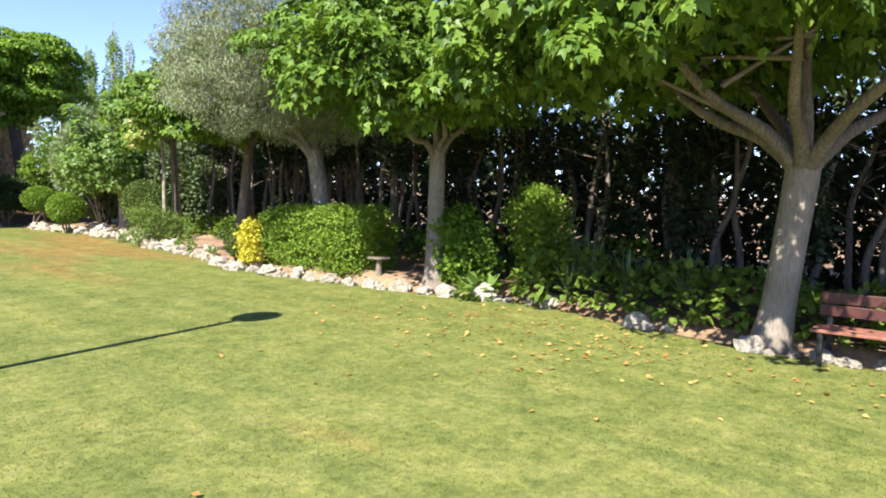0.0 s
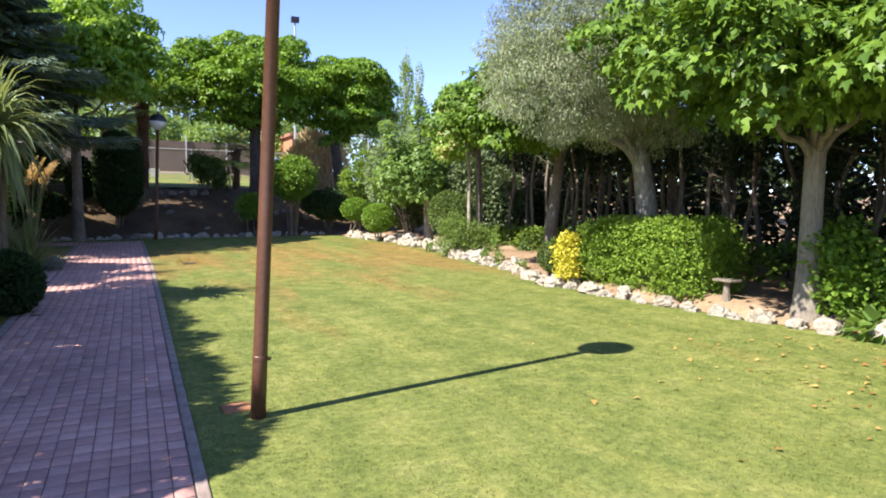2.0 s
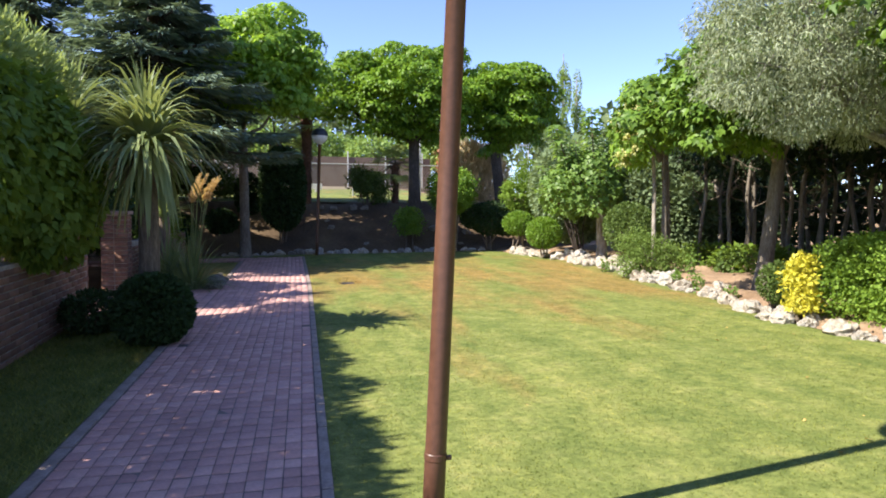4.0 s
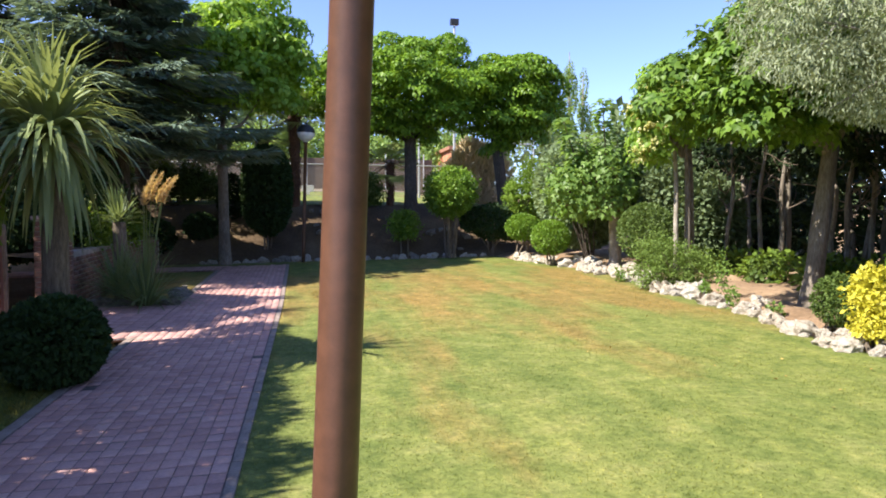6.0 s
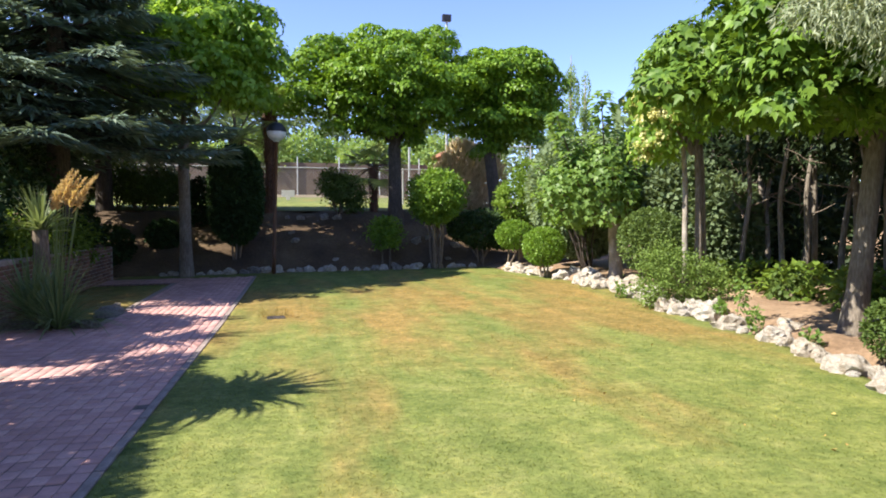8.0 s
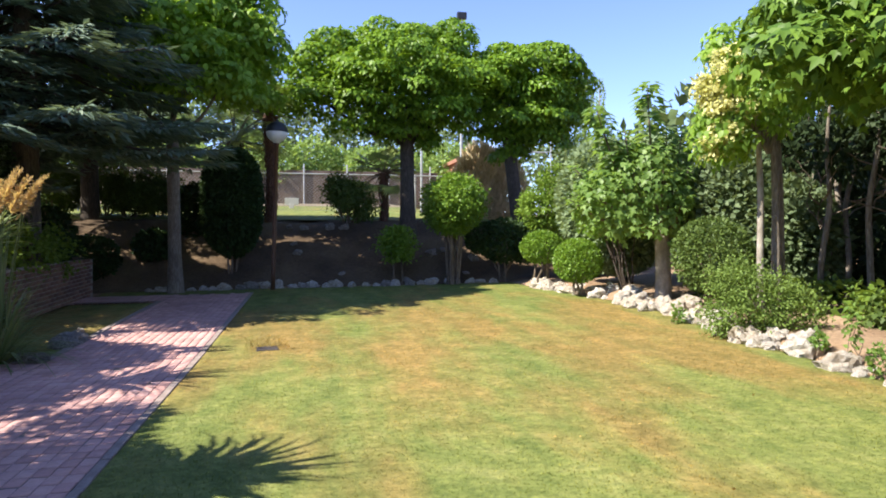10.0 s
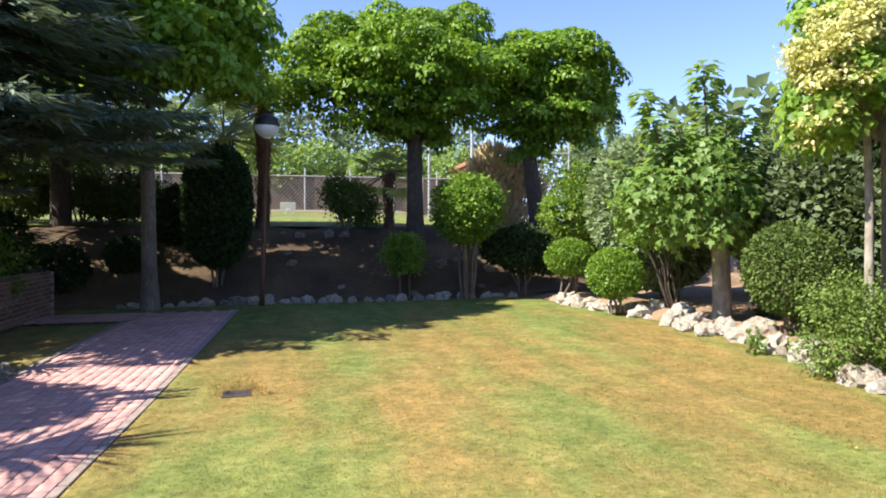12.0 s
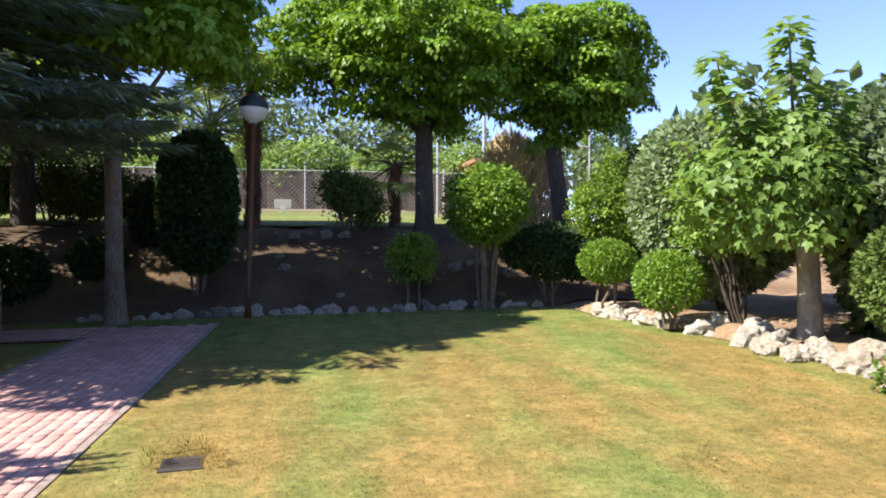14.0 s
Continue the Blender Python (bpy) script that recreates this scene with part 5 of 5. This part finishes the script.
# The two behind the gate and the last four are added to cast shade.
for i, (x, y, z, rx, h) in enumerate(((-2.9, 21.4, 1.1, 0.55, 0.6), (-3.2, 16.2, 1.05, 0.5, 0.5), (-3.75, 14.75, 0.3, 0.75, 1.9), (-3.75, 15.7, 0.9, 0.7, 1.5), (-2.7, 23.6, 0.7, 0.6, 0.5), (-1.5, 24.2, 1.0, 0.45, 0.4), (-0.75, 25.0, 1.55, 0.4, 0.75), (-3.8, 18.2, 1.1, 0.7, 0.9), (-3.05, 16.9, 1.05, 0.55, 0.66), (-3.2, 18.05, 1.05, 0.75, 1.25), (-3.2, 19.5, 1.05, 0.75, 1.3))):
    bush("dark_shrub", x, y, z, [(x, y, z + h * 0.7, rx, rx, h)], 3000, 0.09, darkbush_m, "dark shrub in deep shade, several added to cast shade", 280 + i, BROAD, stems=4)
pl = blade_rosette("plume_grass", -1.3, 15.3, fz(-1.3, 15.3), 0.0, 200, 1.05, 0.02, palm_m, "fountain of long grass leaves with dry golden plumes", 289, 1.0, 1.0, category="grass")
r290 = np.random.default_rng(290)
P, T, N, S = [], [], [], []
for k in range(11):
    a = k * 2.4
    top = Vector((0.22 * math.cos(a) * r290.uniform(0.3, 1.2) + 0.1, 0.22 * math.sin(a) * r290.uniform(0.3, 1.2), r290.uniform(1.5, 1.68)))
    out = Vector((top.x * 0.8 + 0.12, top.y * 0.8, 1.0)).normalized()
    limb("stalk", [(top.x * 0.2, top.y * 0.2, -0.05), (top.x * 0.5, top.y * 0.5, 0.8), top], [0.007, 0.006, 0.004], palm_m, pl, 5)
    for q in range(150):
        u = q / 149
        st = top + out * (u * 0.38) + Vector((0.10, 0, 0)) * u * u
        side = Vector(r290.normal(size=3)) * 0.55
        P.append(st), T.append(out * 0.9 + side), N.append(r290.normal(size=3)), S.append(r290.uniform(0.05, 0.11) * (1.15 - 0.7 * u))
mesh_part("plumes", leaves("plumes", np.array(P), np.array(T), np.array(N), S, SLIM, straw_m), pl, "dry golden plumes")


hc = [(-2.72 - 0.05 * math.sin(y0 * 7), y0, 2.98 + 0.0165 * y0, 0.36, 0.45, 0.42 + 0.12 * math.sin(y0 * 5)) for y0 in np.arange(5.2, 12.6, 0.45)]
bush("conifer_hedge", -2.75, 9.0, 0.15, hc, 15000, 0.15, feather_m, "feathery light green conifers rising over the ivy hedge", 295, SLIM, stems=8, droop=-0.9, lift=0.0, spread=0.55, category="hedge", shell=0.5)
blade_rosette("strap_leaved_palm", -2.7, 13.7, 0.2, 2.75, 120, 0.95, 0.04, palm_m, "palm with long drooping leaves behind the garden gate", 264, 1.1, 1.0, category="palm tree")


# -- stones of the border --
def rock_mesh(seed, mat):
    r = np.random.default_rng(seed)
    bm = bmesh.new()
    bmesh.ops.create_icosphere(bm, subdivisions=3, radius=1.0)
    off = Vector(r.uniform(-50, 50, 3))
    for v in bm.verts:
        p = v.co.copy()
        k = 1 + 0.45 * noise.noise(p * 1.1 + off) + 0.34 * noise.noise(p * 2.7 + off) + 0.2 * noise.noise(p * 6 + off)
        v.co = Vector((round(p.x * 2.2) / 2.2, round(p.y * 2.2) / 2.2, round(p.z * 2.2) / 2.2)).lerp(p, 0.75) * k
    me = bpy.data.meshes.new("rock")
    bm.to_mesh(me)
    bm.free()
    me.materials.append(mat)
    return me


rock_shapes = [rock_mesh(300 + i, rock_m) for i in range(9)]
dark_shapes = [rock_mesh(320 + i, rock_dark_m) for i in range(4)]
r310 = np.random.default_rng(310)


def rock(x, y, size, shapes, label, lift=0.25):
    s = size * r310.uniform(0.8, 1.2, 3) * np.array([1.12, 1.0, 0.85])
    o = tagged(new("border_stone", shapes[r310.integers(len(shapes))]), label, "stone", "border stones")
    o.matrix_basis = pose(x, y, float(flat_z(x, y)) + s[2] * lift + 0.01, r310.uniform(-15, 15), r310.uniform(-15, 15), r310.uniform(0, 360)) @ Matrix.Diagonal((*s, 1))
    return o


y = 0.2
while y < 21.4:
    small = 8.0 < y < 8.4 or y < 4
    base = r310.choice((0.075, 0.11, 0.15, 0.2)) * r310.uniform(0.85, 1.15) * (0.7 if small else 0.74 if y < 13 else 0.85 if y < 15 else 0.92)
    if not (2.2 < y < 2.7 or 3.3 < y < 4.2):
        rock(float(edge_x(y)) + 0.10 + r310.normal() * 0.05, y, base, rock_shapes, "rough white limestone edging the lawn")
        if r310.random() < 0.62 and y > 4.5:
            o = rock(float(edge_x(y)) + 0.32 + r310.normal() * 0.07, y + 0.1, base * 0.9, rock_shapes, "rough white limestone edging the lawn", 0.7)
    y += base * r310.uniform(1.7, 3.6)
for k in range(7):
    rock(7.35 + r310.normal() * 0.16, 17.1 + k * 0.22, r310.uniform(0.08, 0.13), rock_shapes, "large pale rock at the foot of the young tree", 0.55)
x = -1.3
while x < 6.4:
    s = r310.uniform(0.08, 0.15)
    rock(x, 22.72 + 0.08 * math.sin(x * 1.3) + r310.normal() * 0.05, s, rock_shapes if r310.random() < 0.8 else dark_shapes, "pale stone edging the shaded bank")
    x += s * r310.uniform(1.6, 2.9)
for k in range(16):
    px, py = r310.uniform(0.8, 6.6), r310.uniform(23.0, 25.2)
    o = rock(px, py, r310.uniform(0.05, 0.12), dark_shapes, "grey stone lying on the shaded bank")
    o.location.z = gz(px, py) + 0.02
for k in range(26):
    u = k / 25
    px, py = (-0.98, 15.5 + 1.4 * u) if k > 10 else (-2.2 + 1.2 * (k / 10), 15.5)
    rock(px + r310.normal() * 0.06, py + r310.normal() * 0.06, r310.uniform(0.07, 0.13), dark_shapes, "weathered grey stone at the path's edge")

# -- covers and drain in the lawn --
c = thing("irrigation_cover", 0.66, 4.43, fz(0.66, 4.43) - 0.006, "round green plastic irrigation cover in the grass", "cover")
part("lid", lathe_bm([(0.092, -0.02), (0.092, 0.03), (0.085, 0.034)], 32), cover_m, c)
part("rim", lathe_bm([(0.108, -0.02), (0.108, 0.022), (0.097, 0.024)], 32), cover_m, c)
c = thing("cover_plate", 0.70, 6.08, fz(0.6, 6.1) - 0.002, "rusty square cover plate beside the lamp post", "cover")
part("plate", box_bm(0.19, 0.19, 0.02, 0, 0, 0.022, 0.004), rust_m, c)
part("frame", box_bm(0.22, 0.22, 0.02, 0, 0, 0.008, 0.004), rust_m, c)
c = thing("lawn_drain", 1.38, 15.5, fz(1.38, 15.5) + 0.005, "rusty iron drain grate sunk in the lawn", "drain", rz=4)
part("frame", box_bm(0.42, 0.05, 0.03, 0, 0.17, 0.012, 0.004), iron_m, c)
part("frame", box_bm(0.42, 0.05, 0.03, 0, -0.17, 0.012, 0.004), iron_m, c)
# flat black plate under the bars gives the shade of a hollow
part("pit", box_bm(0.40, 0.36, 0.01, 0, 0, 0.004), black_m, c)
for k in range(8):
    part("bar", box_bm(0.40, 0.018, 0.02, 0, -0.13 + k * 0.037, 0.018, 0.003), iron_m, c)

c.scale = (0.6, 0.62, 0.8)
for i, (x, y) in enumerate(((1.24, 15.66), (1.38, 15.7), (1.5, 15.64), (1.2, 15.5), (1.56, 15.45))):
    blade_rosette("grass_tuft", x, y, fz(x, y) + 0.015, 0.0, 110, 0.05, 0.005, blade_m, "green tuft of uncut grass beside the drain", 620 + i, 1.6, 0.8, category="grass")

# -- bench --
bn = thing("garden_bench", 6.72, 0.72, fz(6.7, 0.72), "red-brown slatted wooden bench with black metal frame", "bench")
for yy in (-0.72, 0.72):
    for xx, hh in ((-0.22, 0.40), (0.2, 0.74)):
        part("leg", box_bm(0.05, 0.05, hh, xx, yy, hh / 2, 0.006), black_m, bn)
    part("side_rail", box_bm(0.48, 0.045, 0.045, 0.0, yy, 0.37, 0.006), black_m, bn)
for k in range(3):
    part("seat_slat", box_bm(0.13, 1.62, 0.035, -0.20 + 0.145 * k, 0, 0.42, 0.008), bench_seat_m, bn)
for k in range(2):
    part("back_slat", box_bm(0.035, 1.62, 0.125, 0.165 + 0.015 * k, 0, 0.60 + 0.14 * k, 0.008), bench_wood_m, bn)

bn.scale = (0.85, 0.9, 0.8)
# -- small bird table in front of the trunk --
bt = thing("stone_bird_bath", 6.95, 7.4, gz(6.95, 7.4), "small flat stone slab on a short brown pedestal", "bird bath")
part("pedestal", lathe_bm([(0.06, -0.05), (0.045, 0.08), (0.035, 0.16), (0.05, 0.22)], 12), bark_mid_m, bt)
part("slab", box_bm(0.2, 0.3, 0.03, 0, 0, 0.235, 0.01), bark_mid_m, bt)

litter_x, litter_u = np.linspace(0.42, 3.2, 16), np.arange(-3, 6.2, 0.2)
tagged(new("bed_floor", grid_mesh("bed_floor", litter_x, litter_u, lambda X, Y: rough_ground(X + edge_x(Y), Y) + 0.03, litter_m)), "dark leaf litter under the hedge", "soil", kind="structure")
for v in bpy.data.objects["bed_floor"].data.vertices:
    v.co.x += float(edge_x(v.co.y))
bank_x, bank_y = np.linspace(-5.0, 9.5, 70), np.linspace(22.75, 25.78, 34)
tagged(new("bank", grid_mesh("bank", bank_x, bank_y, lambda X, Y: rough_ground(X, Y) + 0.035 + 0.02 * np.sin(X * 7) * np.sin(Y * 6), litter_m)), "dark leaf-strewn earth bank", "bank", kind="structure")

for i, (x, y) in enumerate(((7.75, 4.25), (7.6, 3.7), (7.95, 4.7), (7.7, 3.0), (7.45, 4.45))):
    blade_rosette("grey_leaved_plant", x, y, gz(x, y), 0.05, 46, 0.62 if i != 4 else 0.4, 0.03, grey_conifer_m, "grey-green arching plant in the shaded bed", 600 + i, 0.5, 1.15)

# -- beyond the terrace: court fence, poles, building, woods --
FY = 29.0


def terrace(x, y):
    return gz(x, y)


tagged(new("court", grid_mesh("court", np.linspace(-16, 11, 8), np.linspace(40.8, 48, 8), lambda X, Y: ground_z(X, Y) + 0.04, court_m)), "brown sports court on the upper terrace", "court", kind="structure")
tagged(new("terrace_lawn", grid_mesh("terrace_lawn", np.linspace(-12, 7.0, 30), np.linspace(25.7, 41.0, 40), lambda X, Y: ground_z(X, Y) + 0.03, lawn_m)), "sunlit grass strip on the terrace", "lawn", kind="structure")
low = tagged(new("court_kerb", box_mesh("court_kerb", 30, 0.14, 0.3, concrete_m, 0.01, -2, FY + 0.2, terrace(0, FY) - 0.16)), "low pale concrete kerb along the court", "kerb", kind="structure")
fence = thing("court_fence", -2, FY + 0.2, terrace(-2, FY) + 0.1, "chain-link fence on steel posts round the court", "fence")
for k in range(11):
    part("post", lathe_bm([(0.028, 0), (0.028, 1.25)], 8), galv_m, fence).matrix_basis = pose(-13 + k * 2.5 + 4.05 - 2.0 + 0.9, 0, 0)
part("rail", lathe_bm([(0.02, -13), (0.02, 11)], 8), galv_m, fence).matrix_basis = pose(0, 0, 1.22, 0, 90, 0)
vs, fs = [], []
for s in (1, -1):
    for x0 in np.arange(-13, 11, 0.11):
        x1 = x0 + s * 1.15
        k0 = len(vs)
        w = 0.006
        vs += [(x0 - w, 0, 0.05), (x0 + w, 0, 0.05), (x1 + w, 0, 1.2), (x1 - w, 0, 1.2)]
        fs.append((k0, k0 + 1, k0 + 2, k0 + 3))
mesh_part("wire", fast_mesh("wire", vs, fs, mesh_m), fence)
sign = thing("white_board", 1.55, 28.9, terrace(1.5, 28.9) + 0.24, "small white board standing on the kerb", "board")
part("panel", box_bm(0.42, 0.04, 0.22, 0, 0, 0.20, 0.005), white_m, sign)
part("foot", box_bm(0.14, 0.06, 0.12, 0, 0, 0.05, 0.005), white_m, sign)
for x, y, h, rr, lab in ((7.67, 32.0, 7.2, 0.06, "tall grey floodlight mast"), (6.17, 32.0, 2.6, 0.05, "pale metal post by the court")):
    m = thing("mast", x, y, terrace(x, y), lab, "mast")
    part("pole", lathe_bm([(rr, -0.1), (rr * 0.8, h)], 14), galv_m, m)
    if h > 5:
        part("floodlight", box_bm(0.35, 0.2, 0.25, 0, 0, h + 0.1, 0.02), black_m, m)
nt = thing("net_frame", 9.2, 31.0, terrace(9.2, 31), "dark steel frame by the court", "frame")
for xx in (-1.0, 1.6):
    part("post", lathe_bm([(0.03, 0), (0.03, 3.4)], 8), galv_m, nt).matrix_basis = pose(xx, 0, 0)
part("bar", lathe_bm([(0.025, -1.0), (0.025, 1.6)], 8), galv_m, nt).matrix_basis = pose(0, 0, 2.6, 0, 90, 0)

scr = thing("court_screen", -4, 47.2, terrace(-4, 47.2), "brown windscreen cloth on the far court fence", "screen")
part("cloth", box_bm(28, 0.05, 2.3, 0, 0, 0.8), cloth_m, scr)
for k in range(12):
    part("post", lathe_bm([(0.04, 0), (0.04, 2.3)], 8), galv_m, scr).matrix_basis = pose(-13.5 + k * 2.45, -0.08, 0)
bd = thing("brick_building", 11.9, 46, terrace(11.9, 46), "small orange brick building behind the court", "building")
part("wall", box_bm(2.4, 4, 3.1, 0.3, 2, 1.55), facade_m, bd)
part("roof", box_bm(2.8, 4.4, 0.22, 0.3, 2, 3.2, 0.02), roof_m, bd)
part("pier", box_bm(0.3, 0.3, 3.3, -0.4, -0.1, 1.6, 0.01), facade_m, bd)
for zz_ in (1.3, 1.9):
    w = part("window", box_bm(0.6, 0.08, 0.35, 0.4, 0.0, zz_), white_m, bd)
    part("pane", box_bm(0.5, 0.03, 0.26, 0.4, -0.05, zz_), glass_m, w)

bush("reed_screen", 7.6, 27.6, gz(7.6, 27.6), [(7.2, 27.6, 2.9, 0.75, 0.4, 1.35), (8.0, 27.6, 2.7, 0.6, 0.4, 1.2), (6.6, 27.7, 2.5, 0.5, 0.35, 1.0)], 5200, 0.3, reed_m, "tall dry brown shrub before the court", 401, SLIM, stems=9, droop=-0.9, spread=0.35, lift=0.0)


def wood(name, lobes, n, size, mat, label, seed, shape=SMALL):
    o = foliage(name, lobes, n, size, shape, mat, None, seed, 0.3, -0.4, 0, 0.3, 0.3, 0.8, 0.5, 0.2)
    return tagged(o, label, "trees", kind="stuff")


r400 = np.random.default_rng(402)
wood("far_shrubs", [(x, 50 + r400.normal() * 1.0, 5.0 + r400.uniform(-0.3, 0.5), 1.6, 1.4, r400.uniform(1.6, 2.3)) for x in np.arange(-16, 14, 1.7)], 22000, 0.28, farleaf_m, "light green shrubs behind the court", 403)
wood("far_woods", [(x, 62 + r400.normal() * 4, 6.3 + r400.uniform(0, 1.0), 3.2, 3, (r400.uniform(3.6, 5.6) if x < 17 else 2.2)) for x in np.arange(-40, 40, 3.6)], 26000, 0.52, fartree_m, "pale green trees beyond the court", 404)
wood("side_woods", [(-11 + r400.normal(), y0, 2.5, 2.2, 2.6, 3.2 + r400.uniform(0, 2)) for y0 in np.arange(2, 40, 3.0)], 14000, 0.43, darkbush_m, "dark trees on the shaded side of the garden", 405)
wood("hill_woods", [(24 + r400.normal() * 4, y0, 3.2, 4, 4, 3.4 + r400.uniform(0, 1.4)) for y0 in np.arange(-20, 50, 4.5)], 14000, 0.55, hill_m, "sunlit light green trees beyond the hedge", 406)


def poplar(x, y, z, h, r0, seed):
    t = thing("poplar", x, y, z, "tall slender pale green poplar", "tree", "poplars")
    limb("trunk", [(0, 0, -0.3), (0, 0, h * 0.5), (0, 0, h)], [0.25, 0.16, 0.03], bark_birch_m, t, 8)
    rr = np.random.default_rng(seed)
    lob = []
    for k in range(26):
        u = rr.uniform(0.15, 1)
        a = rr.uniform(0, 6.28)
        w = r0 * (1 - u) ** 0.5 * rr.uniform(0.2, 0.9)
        lob.append((w * math.cos(a), w * math.sin(a), h * u * 0.93, 0.35, 0.35, 1.5))
    foliage("crown", lob, 5000, 0.24, SMALL, farleaf_m, t, seed, 0.9, -1, 0, 0.2, -0.4, 0.5, 0.2, 0.2)


poplar(27.6, 65.8, 3.2, 14.2, 1.6, 411)
poplar(29.6, 67.0, 3.2, 12.5, 1.5, 412)
poplar(25.6, 66.0, 3.2, 11.5, 1.4, 413)

# -- fallen leaves on the lawn and soil --
n = 700
fx = np.concatenate([r400.normal(5.7, 0.8, 420), r400.uniform(1.0, 7.0, 280)])
fy = np.concatenate([r400.normal(3.6, 1.6, 420), r400.uniform(2.0, 21.5, 280)])
ok = (fx < edge_x(fy)) & (fx > 0.8) & ((fx > 3.0) | (r400.random(700) < 0.15)) & (r400.random(700) < np.where(fy > 6.5, 0.4, 0.75))
fx, fy = fx[ok], fy[ok]
m = len(fx)
tagged(new("fallen_leaves", leaves("fallen_leaves", np.stack([fx, fy, flat_z(fx, fy) + 0.038], 1), np.stack([r400.normal(size=m), r400.normal(size=m), r400.normal(size=m) * 0.15], 1), np.stack([r400.normal(size=m) * 0.3, r400.normal(size=m) * 0.3, np.ones(m)], 1), r400.uniform(0.03, 0.07, m) * np.where(fy > 6.5, 0.6, 1.0), BROAD, fallen_m)), "yellow and brown fallen leaves on the grass", "leaves", kind="stuff")

# -- grass blades --
def grass(name, n, x0, x1, y0, y1, h, label, seed, keep):
    r = np.random.default_rng(seed)
    x, y = r.uniform(x0, x1, n), y0 + (y1 - y0) * r.random(n) ** 1.25
    k = keep(x, y)
    x, y = x[k], y[k]
    n = len(x)
    tall = h * r.uniform(0.5, 1.2, n) * (0.95 + 0.2 * np.sin(x * 3.1 + np.sin(y * 2.3)) * np.sin(y * 2.7))
    a, lean = r.uniform(0, 6.28, n), r.uniform(0.7, 2.2, n)
    w = r.uniform(0.0028, 0.0062, n)
    z = flat_z(x, y) + 0.016
    sx_, sy_ = -np.sin(a) * w, np.cos(a) * w
    v = np.stack([np.stack([x - sx_, y - sy_, z], 1), np.stack([x + sx_, y + sy_, z], 1), np.stack([x + np.cos(a) * tall * lean, y + np.sin(a) * tall * lean, z + tall], 1)], 1)
    return tagged(new(name, fast_mesh(name, v.reshape(-1, 3), np.arange(n * 3).reshape(-1, 3), blade_m)), label, "grass", kind="stuff")


grass("lawn_grass", 300000, 0.3, 7.3, -1.2, 22.6, 0.011, "short mown grass blades", 501, lambda x, y: (x > path_r(y) + 0.06) & (x < edge_x(y) + 0.1))
grass("side_grass", 25000, -2.3, -1.0, 6.0, 12.3, 0.05, "short grass blades in shade", 502, lambda x, y: x < path_l(y) - 0.1)

# -- the nearest pavers, one by one --
for m in near_pavers[:310]:
    b = adopt(new("paver", paver_me), path)
    b.matrix_basis = m
if near_pavers[310:]:
    v_, f_ = box_array(near_pavers[310:], BW - GAP, BL - 0.012, 0.05, 0.003)
    mesh_part("pavers", fast_mesh("pavers", v_, f_, paver_far_m), path, "rows of pinkish clay pavers", "stuff")
